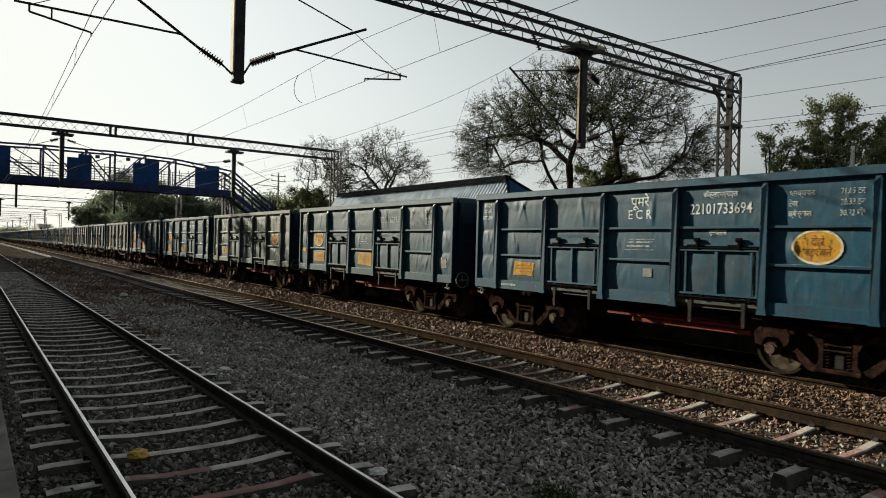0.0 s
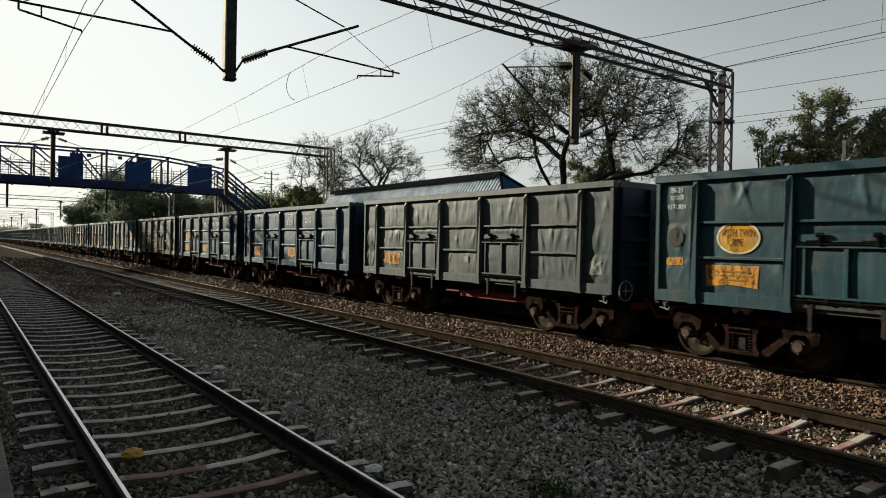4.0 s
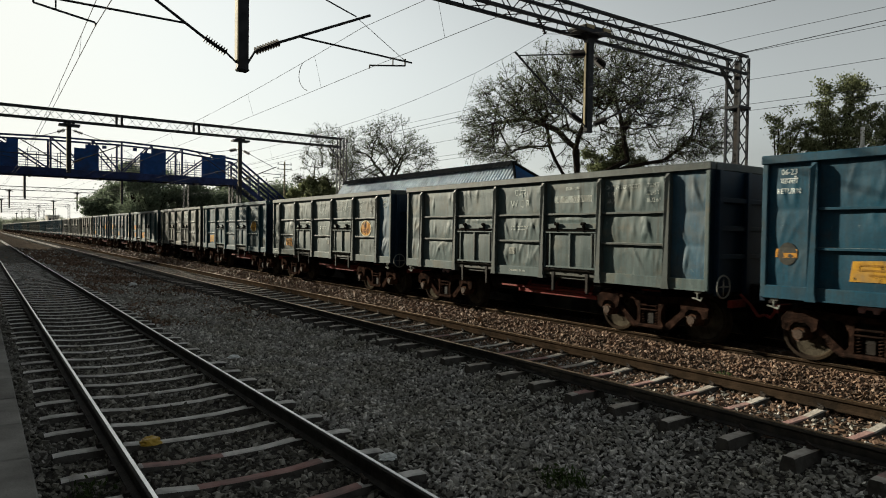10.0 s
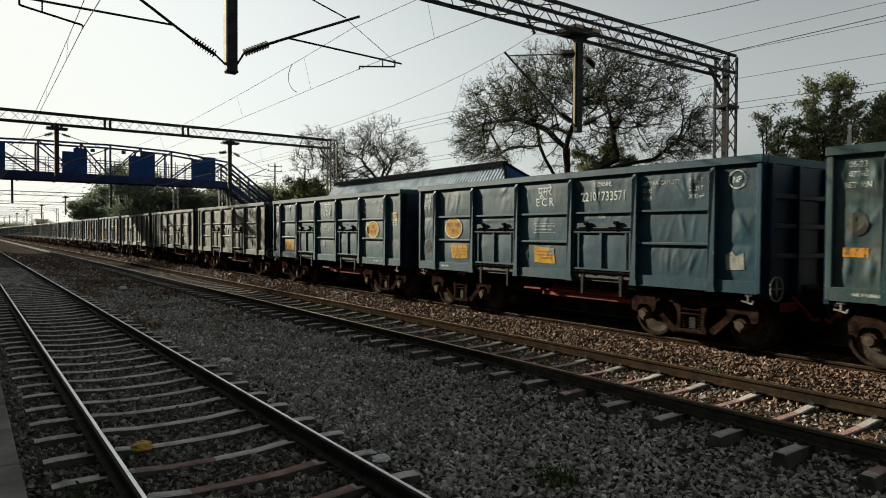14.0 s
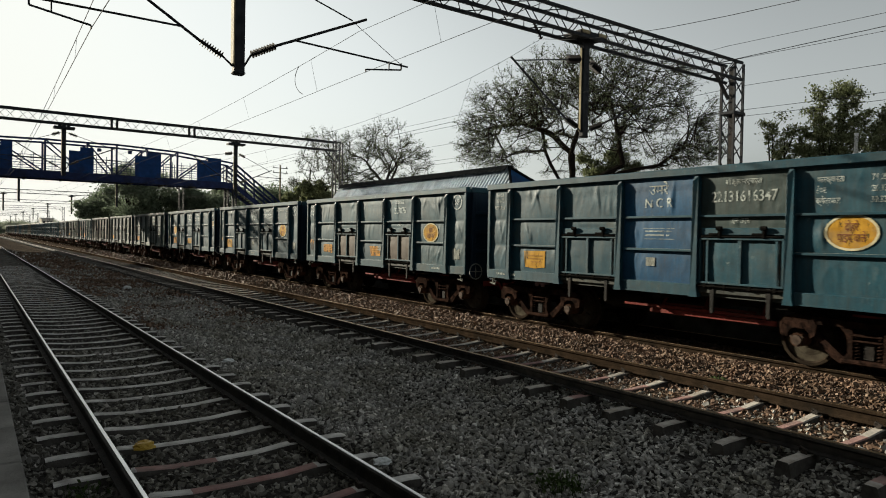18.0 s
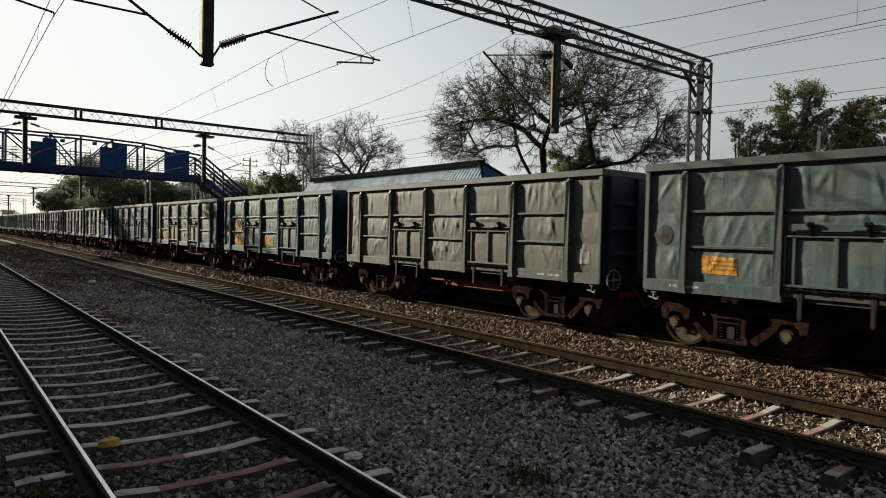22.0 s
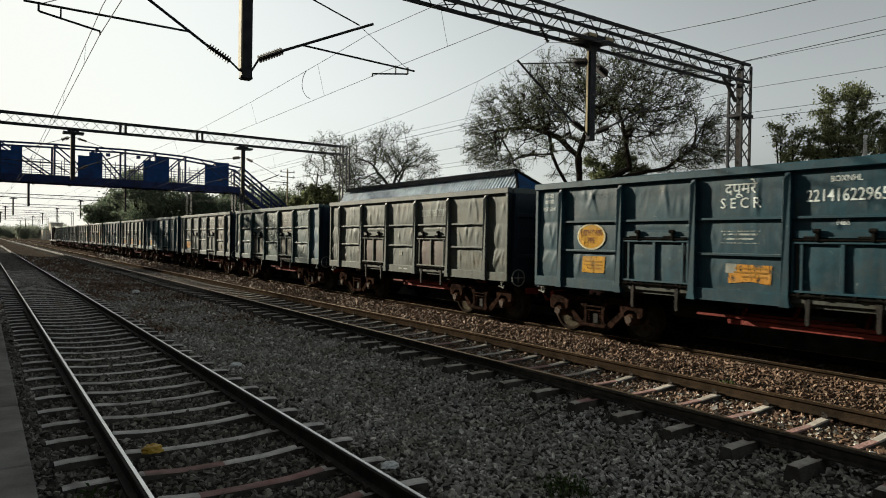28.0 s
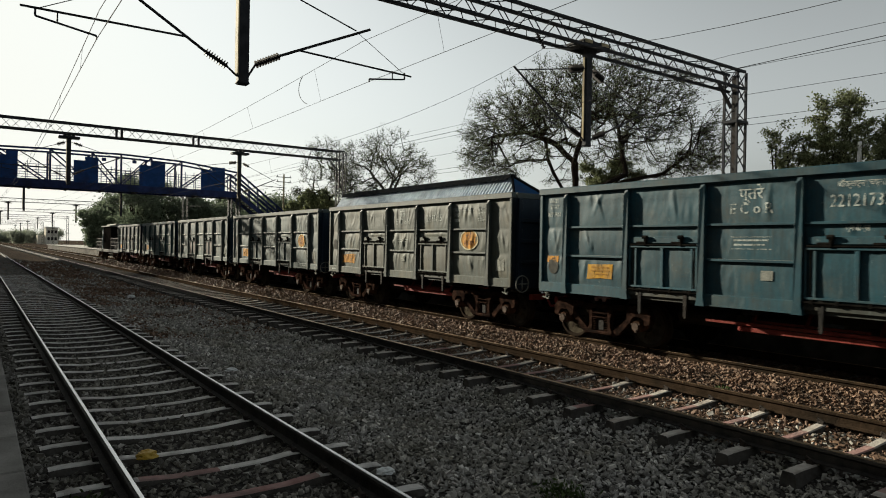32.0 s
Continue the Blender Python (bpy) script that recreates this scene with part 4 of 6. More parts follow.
def build_wagon(seed):
    wagon = thing("open_wagon", "open steel goods wagon", "goods wagon")
    edges = (0.04,) + POSTS + (LENGTH - 0.04,)
    flip = Matrix.Rotation(math.pi, 4, "Z")
    post, (leaf, hinge, stay, header, door_frame), rail_me = post_mesh(), door_meshes(), rail_mesh(seed)
    stay.materials.append(STEEL_DARK)
    for me in (post, leaf, header, door_frame):
        me.materials.append(PAINT)
    hinge.materials.append(BLACK_STEEL)
    corner = mesh_of(box(bmesh.new(), -1.60, -1.47, -0.045, 0.045, 1.03, 3.17, 0.012), "corner_post")
    corner.materials.append(PAINT)
    sills = []
    for a, b, door in ((0.02, POSTS[1], 0), (POSTS[1], POSTS[2], 1), (POSTS[2], POSTS[3], 0), (POSTS[3], POSTS[4], 1), (POSTS[4], LENGTH - 0.02, 0)):
        bm = bmesh.new()
        if door:
            box(bm, -1.585, -1.42, a + 0.06, b - 0.06, 1.10, 1.215, 0.01)
            box(bm, -1.53, -1.42, a, b, 1.04, 1.10)
        else:
            box(bm, -1.60, -1.42, a + 0.002, b - 0.002, 1.035, 1.235, 0.012)
            box(bm, -1.615, -1.59, a + 0.03, b - 0.03, 1.03, 1.05)
        sills.append((mesh_of(bm, "side_sill"), door))
        sills[-1][0].materials.append(PAINT)
    for near in (True, False):
        def put(name, me, y=0.0, z=0.0):
            ob = part(name, me, None, wagon)
            m = Matrix.Translation((0, y, z))
            ob.matrix_basis = m if near else Matrix.Translation((0, LENGTH, 0)) @ flip @ m
            return ob
        for i in range(7):
            me = side_panel(edges[i], edges[i + 1], seed, i in (2, 4), near)
            put("side_panel", me)
            mid = (edges[i] + edges[i + 1]) / 2
            if 0 < i < 6:
                put("side_rail", rail_me, mid, 2.44)
                if i % 2:
                    put("side_rail", rail_me, mid, 1.83)
            if i in (2, 4):
                d = put("door", leaf, mid)
                part("door_frame", door_frame, None, d)
                if near:
                    part("hinge_bar", hinge, None, d, "dark hinge and locking bars with lugs")
                    part("door_header", header, None, d)
                    for y in (-0.5, 0.5):
                        k = part("door_stay", stay, None, d)
                        k.location = (0, y, 0)
        for y in POSTS:
            put("stanchion", post, y)
        if near:
            put("corner_post", corner, 0.045)
            put("corner_post", corner, LENGTH - 0.045)
        if near:
            for me, door in sills:
                put("door_sill" if door else "side_sill", me)
    bm = bmesh.new()
    box(bm, 1.42, 1.60, 0.02, LENGTH - 0.02, 1.03, 1.235, 0.012)
    part("side_sill", bm, PAINT, wagon)
    bm = bmesh.new()
    box(bm, -1.18, -1.02, LENGTH - 1.62, LENGTH - 1.30, 0.93, 0.98, 0.01)
    for y in (LENGTH - 1.56, LENGTH - 1.36):
        prism(bm, [(y - 0.03, 0.88), (y + 0.03, 0.88), (y + 0.06, 0.95), (y - 0.06, 0.95)], -1.20, -1.16)
    part("load_sensor", bm, SENSOR, wagon, "pale pink load sensor over the bogie")
    bm = bmesh.new()
    for s in (-1, 1):
        box(bm, min(s * 1.47, s * 1.62), max(s * 1.47, s * 1.62), -0.02, LENGTH + 0.02, 3.17, 3.31, 0.012)
    for y in (-0.02, LENGTH - 0.1):
        box(bm, -1.44, 1.44, y, y + 0.12, 3.17, 3.31, 0.012)
    part("top_coping", bm, PAINT, wagon)
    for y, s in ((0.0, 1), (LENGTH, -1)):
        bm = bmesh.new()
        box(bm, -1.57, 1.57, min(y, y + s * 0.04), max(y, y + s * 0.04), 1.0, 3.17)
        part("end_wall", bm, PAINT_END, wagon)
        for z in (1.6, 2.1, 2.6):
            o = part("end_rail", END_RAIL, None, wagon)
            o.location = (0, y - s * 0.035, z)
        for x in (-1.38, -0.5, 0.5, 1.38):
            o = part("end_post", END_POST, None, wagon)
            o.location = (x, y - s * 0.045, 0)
    bm = bmesh.new()
    box(bm, -1.42, 1.42, 0.06, LENGTH - 0.06, 1.10, 1.20)
    part("floor", bm, STEEL_DARK, wagon)
    bm = bmesh.new()
    box(bm, -0.32, 0.32, 0.0, LENGTH, 0.80, 1.10)
    part("centre_sill", bm, STEEL_DARK, wagon)
    for y in (0.05, 2.6, 5.0, 7.4, LENGTH - 0.25):
        part("cross_bearer", BEARER, None, wagon).location = (0, y, 0)
    part("air_reservoir", TANK, None, wagon).location = (-0.75, 6.3, 0.75)
    bm = bmesh.new()
    box(bm, -0.9, 0.9, 4.6, 5.4, 0.55, 0.85, 0.02)
    part("brake_gear_box", bm, STEEL_DARK, wagon)
    bm = bmesh.new()
    box(bm, -1.21, -1.15, 2.9, 5.4, 0.61, 0.70, 0.01)
    for y in (3.2, 4.3, 5.2):
        strut(bm, (-1.18, y, 0.62), (-0.9, y, 1.0), 0.05)
    box(bm, -0.98, -0.94, 3.4, 5.2, 0.76, 0.80)
    box(bm, -1.20, -1.16, 1.30, 1.74, 0.905, 0.94)
    box(bm, -1.24, -1.19, 3.0, 6.0, 0.715, 0.775, 0.008)
    part("brake_beam", bm, RED, wagon, "red-painted brake beam under the floor")
    for y, s in ((0.0, -1), (LENGTH, 1)):
        bm = bmesh.new()
        box(bm, -0.12, 0.12, min(y, y + s * 0.46), max(y, y + s * 0.46), 0.84, 1.08, 0.03)
        box(bm, -0.26, 0.26, min(y, y + s * 0.08), max(y, y + s * 0.08), 0.78, 1.14, 0.02)
        part("coupler", bm, STEEL_DARK, wagon)
        bm = bmesh.new()
        pts = [(-0.62, y + s * 0.02, 0.95), (-0.62, y + s * 0.22, 0.78), (-0.6, y + s * 0.36, 0.58), (-0.56, y + s * 0.46, 0.62)]
        for p, q in zip(pts, pts[1:]):
            rod(bm, p, q, 0.028, 7)
        box(bm, -1.0, -0.55, min(y, y + s * 0.1), max(y, y + s * 0.1), 0.72, 0.86, 0.01)
        part("brake_hose", bm, RED, wagon, "red brake hose at the wagon's end")
        bm = bmesh.new()
        box(bm, -1.58, -1.545, y - s * 0.22 - 0.06, y - s * 0.22 + 0.06, 0.98, 1.08, 0.01)
        pts = [(-1.57, y - s * 0.22, 1.0), (-1.57, y - s * 0.22, 0.88), (-1.58, y - s * 0.22 - 0.08, 0.86), (-1.58, y - s * 0.22 - 0.1, 0.92)]
        for p, q in zip(pts, pts[1:]):
            rod(bm, p, q, 0.016, 6)
        rod(bm, (-1.57, y - s * 0.22, 0.88), (-1.58, y - s * 0.22 + 0.1, 0.9), 0.016, 6)
        part("rope_hook", bm, BOARD, wagon, "pale rope hook on the sill")
    rim = [(-1.35 + 0.2 * math.cos(a * math.pi / 8), -0.14, 1.12 + 0.2 * math.sin(a * math.pi / 8)) for a in range(17)]
    hub, wheel = (-1.35, -0.14, 1.12), Shape()
    wheel.line(rim + [hub, rim[8], hub, rim[4], hub, rim[12], hub, (-1.35, 0.0, 1.12)], 0.015, 5)
    bm = bmesh.new()
    bm.from_mesh(wheel.mesh("hand_wheel"))
    if seed != 3:
        part("hand_brake_wheel", bm, BOARD, wagon, "hand brake wheel on the wagon's end")
    for y in (1.5, LENGTH - 1.5):
        bm = bmesh.new()
        box(bm, -0.3, 0.3, -0.3, 0.3, 0.70, 0.80, 0.02)
        bogie = part("bogie", bm, STEEL_DARK, wagon)
        bogie.location = (0, y, 0)
        pair = bogie_parts(bogie)
        WHEELSETS.append(pair)
    TEMPLATES.append(wagon)
    return wagon


for seed_ in SEEDS:
    build_wagon(seed_)

def joined(shapes):
    """Several flat meshes as one."""
    verts, faces = [], []
    for me in shapes:
        n = len(verts)
        verts += [tuple(v.co) for v in me.vertices]
        faces += [tuple(n + i for i in p.vertices) for p in me.polygons]
        bpy.data.meshes.remove(me)
    return raw(verts, faces, "lettering")


def mark_wagon(wagon, code, seed, rng):
    """Stencils and patches on one wagon's near side."""
    tone, oval_bay, patches, zone, number, end = code.split()
    hindi = "h" in end
    white = WHITE_FADED if tone in "WPYSG" or (hindi and tone != "B") else WHITE
    mids = {1: 8.35, 2: 6.7, 3: 5.0, 4: 3.33, 5: 1.68}
    def write(name, shapes, material, parent=wagon):
        return tagged(part(name, joined(shapes), material, parent), kind="stuff")
    if oval_bay != ".":
        y, z = mids[int(oval_bay)] + rng.uniform(-0.05, 0.05), 2.14 + rng.uniform(-0.04, 0.04)
        a, b = (0.36, 0.255) if oval_bay == "5" else (0.37, 0.26)
        ob = part("twin_pipe_mark", decal(oval(y, z, a, b), seed), YELLOW if tone in "BTGD" else ORANGE, wagon, "yellow oval mark")
        part("rim", decal_ring(y, z, a, b, seed, 0.035), CREAM, ob, "pale painted rim")
        words = ("WITH TWIN", "PIPE") if oval_bay == "1" else ("\u0926\u094b\u0939\u0930\u0947", "\u092a\u093e\u0907\u092a \u0935\u093e\u0932\u0947")
        write("lettering", [lettering(text, 0.18, y, z + dz, seed, 0.6, 0.013) for text, dz in zip(words, (0.02, -0.14))], INK, ob)
    for i, p in enumerate(patches.replace(".", "")):
        again = patches[:i].count(p)
        y = mids[int(p)] + rng.uniform(-0.22, 0.22)
        z = 1.53 + 0.57 * again
        w, h = rng.uniform(0.62, 0.95), rng.uniform(0.28, 0.40)
        def wobble():
            return rng.uniform(-0.03, 0.03)
        outline = [(y - w / 2 + wobble(), z - h / 2 + wobble()), (y + wobble(), z - h / 2 + wobble()), (y + w / 2 + wobble(), z - h / 2 + wobble()), (y + w / 2 + wobble(), z + h / 2 + wobble()), (y - w / 2 + wobble(), z + h / 2 + wobble())]
        ob = part("load_mark", decal(outline, seed), ORANGE if tone in "WPYSG" or rng.random() < 0.4 else YELLOW, wagon, "worn yellow painted patch with faint writing")
        tagged(part("lettering", bars([(y, z + 0.08, w * 0.75, 0.03), (y, z + 0.01, w * 0.8, 0.03), (y - 0.05, z - 0.06, w * 0.55, 0.03)], seed, 0.015), INK_FAINT, ob), kind="stuff")
    if zone != ".":
        local, latin = CODES[zone]
        write("lettering", [lettering(local, 0.27, 5.0, 2.86, seed), lettering(" ".join(latin), 0.25, 5.0, 2.62, seed, 0.95)], white)
        z = 2.13
        edge = [(5.0, z + 0.1, 0.7, 0.012), (5.0, z - 0.1, 0.7, 0.012)]
        tagged(part("data_panel", bars([(5.0, z + 0.045, 0.6, 0.03), (5.03, z - 0.03, 0.54, 0.03)] + (edge if tone in "BTD" else []), seed, 0.006), WHITE_FADED, wagon), kind="stuff")
        write("data_lettering", data_text(seed, hindi), WHITE_FADED)
    if number == "#":
        tagged(part("lettering", bars([(3.33, 2.76, 1.1, 0.15), (3.33, 2.99, 0.4, 0.07)], seed, 0.006), WHITE_FADED, wagon), kind="stuff")
    elif number != ".":
        kind = "\u092c\u0949\u0915\u094d\u0938\u090f\u0928\u090f\u091a\u090f\u0932" if hindi else "BOXNHL"
        below = "\u090f\u0928\u092c\u0940\u090f\u0938" if hindi else "NBS"
        write("lettering", [lettering(number, 0.265, 3.33, 2.68, seed, 0.80)] + ([lettering(kind, 0.13, 3.33, 2.97, seed, 0.85), lettering(below, 0.12, 3.36, 2.32, seed, 0.85)] if tone not in "WY" else []), white)
    if "NP" in end or "H" in end:
        size = 0.19 if tone in "BT" else 0.15
        part("end_mark", decal_ring(0.45, 2.93, size, size, seed, 0.02), white if tone in "BT" else WHITE_FADED, wagon)
        write("lettering", [lettering("NP" if "NP" in end else "\u090f\u0928\u092a\u0940", size, 0.45, 2.93 - 0.35 * size, seed, 0.85)], white)
    if "ACB" in end:
        part("end_mark", decal(rect(0.45, 2.5, 0.36, 0.26), seed), CREAM, wagon, "worn pale painted square")
        write("lettering", [lettering("ACB", 0.2, 0.45, 2.45, seed, 0.8, 0.02)], INK)
        tagged(part("data_lettering", bars([(0.45, 2.32, 0.36, 0.05), (0.45, 2.25, 0.3, 0.04)], seed, 0.008), WHITE_FADED, wagon), kind="stuff")
    part("repair_plate", decal(rect(5.0 + rng.uniform(-0.5, 0.3), 1.6, 0.2, 0.16), seed, 0.012), BOARD, wagon)
    if tone in "BTGD":
        write("lettering", [lettering("06-23", 0.13, 9.58, 2.99, seed, 0.85), lettering("\u0935\u093e\u092a\u0938\u0940", 0.13, 9.58, 2.85, seed, 0.9), lettering("RETURN", 0.125, 9.58, 2.69, seed, 0.8)], white)
    if rng.random() < 0.6:
        part("lamp_mark", decal(oval(9.58, 2.1 + rng.uniform(-0.5, 0.1), 0.15, 0.18, 16), seed), SOOT, wagon, "dark round stain with a pale label")
    if rng.random() < 0.6:
        part("torn_label", decal([(0.3, 1.42), (0.62, 1.40), (0.64, 1.66), (0.52, 1.72), (0.45, 1.64), (0.32, 1.70)], seed, 0.007), BOARD, wagon, "torn pale paper label")
    rows = [(rng.choice((9.3, 8.6, 5.0, 1.3)) + rng.uniform(-0.2, 0.2), 1.14, rng.uniform(0.3, 0.7), 0.045)]
    if number == "22101154161":
        shapes = [lettering(number, 0.2, 4.9, 1.07, seed, 0.95)]
    else:
        shapes = [bars(rows, seed, 0.0)]
    for v in shapes[0].vertices:
        v.co.x = -1.604
    write("sill_lettering", shapes, WHITE_FADED)
    if tone in "BTGD" and rng.random() < 0.7:
        part("end_patch", decal(rect(9.6, 1.75, 0.34, 0.14), seed), ORANGE, wagon)


def data_text(seed, hindi):
    """The load table in the last bay: capacity, tare and area."""
    if hindi:
        rows = (("\u092d\u093e\u0930\u0915\u094d\u0937\u092e\u0924\u093e", 1.95, 2.92), ("71.05 \u091f\u0928", 1.22, 2.92), ("\u091f\u0947\u092f\u0930", 2.08, 2.76), ("20.33 \u091f\u0928", 1.22, 2.76),
                ("\u0915\u094d\u0937\u0947\u0924\u094d\u0930\u092b\u0932", 1.98, 2.60), ("30.32 \u092e\u0940\u00b2", 1.22, 2.60))
    else:
        rows = (("CARRYING CAPACITY", 1.98, 2.92), ("71.05 T", 1.22, 2.92), ("TARE", 2.25, 2.78), ("20.33 T", 1.22, 2.78), ("AREA", 2.25, 2.64), ("30.32 m\u00b2", 1.22, 2.64))
    return [lettering(text, 0.13 if hindi else 0.12, y, z, seed, 0.72) for text, y, z in rows]


def decal_ring(y, z, a, b, seed, wide=0.03, n=28):
    bm = bmesh.new()
    rings = [[bm.verts.new((0, y + (a + k) * math.cos(2 * math.pi * i / n), z + (b + k) * math.sin(2 * math.pi * i / n))) for i in range(n)] for k in (-wide / 2, wide / 2)]
    for i in range(n):
        j = (i + 1) % n
        bm.faces.new((rings[0][i], rings[0][j], rings[1][j], rings[1][i]))
    for v in bm.verts:
        v.co.x = -SIDE - dent(v.co.y, v.co.z, seed) - 0.014
    return mesh_of(bm, "ring")


PAINTED = ("end_rail", "end_post", "side_panel", "stanchion", "side_rail", "side_sill", "top_coping", "end_wall", "corner_post", "door", "door_frame", "door_header", "door_sill")


def build_train():
    used = [False] * len(SEEDS)
    for i, code in enumerate(RAKE):
        k = FIRST + i
        v = body_of(i, code)
        wagon = TEMPLATES[v] if not used[v] else None
        at = pose(TRACK_C, station(k, 0), 0)
        if wagon is None:
            wagon = copy_thing(TEMPLATES[v], at)
        used[v] = True
        wagon.matrix_basis = at
        TRAIN.append((k, wagon))
    for i, (k, wagon) in enumerate(TRAIN):
        code, r = RAKE[i], random.Random(100 + k)
        (red, green, blue), dusty, word = TONES[code[0]]
        tagged(wagon, f"{word} open steel wagon with ribbed, dented sides", "goods wagon", "wagons of the goods train")
        light, tilt = r.uniform(0.61, 0.78), r.uniform(-0.05, 0.05)
        base = (red * light * (1 + tilt), green * light, blue * light * (1 - tilt))
        for ob in wagon.children_recursive:
            kind = ob.name.split(".")[0]
            if kind in PAINTED:
                shade = r.uniform(0.9, 1.1)
                if kind in ("stanchion", "top_coping", "side_rail"):
                    shade *= 0.95
                ob.color = (base[0] * shade, base[1] * shade, base[2] * shade, min(1, dusty * r.uniform(0.7, 1.2) * (0.35 if kind in ("stanchion", "top_coping", "side_rail") else 1)))
                if kind in ("stanchion", "top_coping", "side_rail") and code[0] in "WPYSU":
                    ob.color = (0.034 * shade, 0.046 * shade, 0.046 * shade, 0.16)
                # ends mix navy with a darkened body tone, their shade in the colour
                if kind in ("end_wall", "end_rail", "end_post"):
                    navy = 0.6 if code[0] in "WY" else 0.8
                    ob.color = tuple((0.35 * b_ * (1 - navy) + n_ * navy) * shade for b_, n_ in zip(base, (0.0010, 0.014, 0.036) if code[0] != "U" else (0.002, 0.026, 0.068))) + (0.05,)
                if kind == "door_sill":
                    ob.color = (0.020 * shade, 0.020 * shade, 0.017 * shade, 0.3)
                if kind == "side_panel" and ob.data.vertices[0].co.y < 0.1 and k in (-6, -3, 5, 6, 22, 31):
                    ob.color = (0.012 * shade, 0.056 * shade, 0.098 * shade, dusty * 0.6)
                if kind == "side_panel" and ob.matrix_basis.translation.y < 1:
                    bay = sum(1 for p in POSTS if p < ob.data.vertices[0].co.y + 0.3)
                    if (k, bay) in REPANEL:
                        (x, y, z), d = REPANEL[k, bay]
                        ob.color = (x, y, z, d)
                if kind == "door" and code[0] in "WY":
                    ob.color = (0.05 * shade, 0.047 * shade, 0.036 * shade, 0.35)
                if kind == "door" and k in REDOOR and ob.location.y >= 0:
                    (x, y, z), d = REDOOR[k]
                    ob.color = (x, y, z, d)
        mark_wagon(wagon, code, SEEDS[body_of(i, code)], r)


build_train()


def build_brake_van():
    """The guard's van at the train's end: a short cabin, open platforms with railings at both ends."""
    van = thing("brake_van", "dark brake van with open end platforms at the train's end", "brake van")
    van.matrix_basis = pose(TRACK_C, station(FIRST + len(RAKE), 0), 0)
    length = 13.4
    bm = bmesh.new()
    box(bm, -1.42, 1.42, 0.0, length, 0.85, 1.12, 0.02)
    part("underframe", bm, STEEL_DARK, van)
    bm = bmesh.new()
    box(bm, -1.35, 1.35, 4.4, 9.2, 1.12, 3.35, 0.03)
    for y in (4.9, 7.6):
        box(bm, -1.38, -1.35, y, y + 0.9, 1.9, 2.7, 0.01)
    part("cabin", bm, BLACK_STEEL, van)
    bm = bmesh.new()
    prism(bm, [(4.2, 3.35), (9.4, 3.35), (9.4, 3.45), (4.2, 3.45)], -1.5, 1.5)
    box(bm, -1.0, 1.0, 4.2, 9.4, 3.45, 3.62, 0.06)
    part("roof", bm, BOARD, van)
    for y0, y1 in ((0.1, 4.3), (9.3, 13.3)):
        for x in (-1.36, 1.36):
            bm = bmesh.new()
            for z in (1.5, 1.85, 2.2):
                strut(bm, (x, y0, z), (x, y1, z), 0.05)
            for i in range(7):
                y = y0 + (y1 - y0) * i / 6
                strut(bm, (x, y, 1.12), (x, y, 2.2), 0.05)
            part("railing", bm, STEEL_DARK, van)
    bm = bmesh.new()
    box(bm, -1.39, -1.36, 9.0, 9.35, 1.12, 3.2)
    part("end_board", bm, WHITE, van, "white painted end panel")
    for y in (2.2, length - 2.2):
        bm = bmesh.new()
        box(bm, -0.3, 0.3, -0.3, 0.3, 0.70, 0.86, 0.02)
        bogie = part("bogie", bm, STEEL_DARK, van)
        bogie.location = (0, y, 0)
        WHEELSETS.append(bogie_parts(bogie))
    TRAIN.append((FIRST + len(RAKE), van))


build_brake_van()

# ---- overhead line ----
NEAR_PORTAL, FAR_PORTAL = 13.9, 46.0
DROP_1, DROP_2, COLUMN = 4.53, 14.9, 22.65


def lattice(bm, p, q, wide, tall, step, chord=0.07, web=0.03):
    """A box lattice from p to q: four chords, zigzag webs on all faces. wide is across, tall is up or along y."""
    p, q = Vector(p), Vector(q)
    way = (q - p).normalized()
    a = Vector((0, 1, 0)) * wide / 2
    b = (Vector((0, 0, 1)) if abs(way.z) < 0.5 else Vector((1, 0, 0))) * tall / 2
    corners = (a + b, a - b, -a - b, -a + b)
    for c in corners:
        strut(bm, p + c, q + c, chord)
    n = max(2, int((q - p).length / step))
    for i in range(n):
        s, e = p + (q - p) * i / n, p + (q - p) * (i + 1) / n
        for j in range(4):
            c, d = corners[j], corners[(j + 1) % 4]
            if i % 2:
                c, d = d, c
            strut(bm, s + c, e + d, web)
    return bm


def insulator(bm, p, q, r, discs):
    """A ribbed insulator turned in one piece."""
    p, q = Vector(p), Vector(q)
    way = (q - p).normalized()
    side = way.orthogonal().normalized()
    up = way.cross(side)
    profile = [(0.0, 0.35)]
    for i in range(discs):
        profile += [((i + 0.25) / discs, 0.4), ((i + 0.35) / discs, 1.0), ((i + 0.6) / discs, 0.85), ((i + 0.7) / discs, 0.4)]
    profile.append((1.0, 0.35))
    rings = [[bm.verts.new(p + (q - p) * u + (side * math.cos(a * 0.524) + up * math.sin(a * 0.524)) * r * k) for a in range(12)] for u, k in profile]
    for a, b in zip(rings, rings[1:]):
        for k in range(12):
            bm.faces.new((a[k], a[(k + 1) % 12], b[(k + 1) % 12], b[k]))
    bm.faces.new(rings[0][::-1]), bm.faces.new(rings[-1])


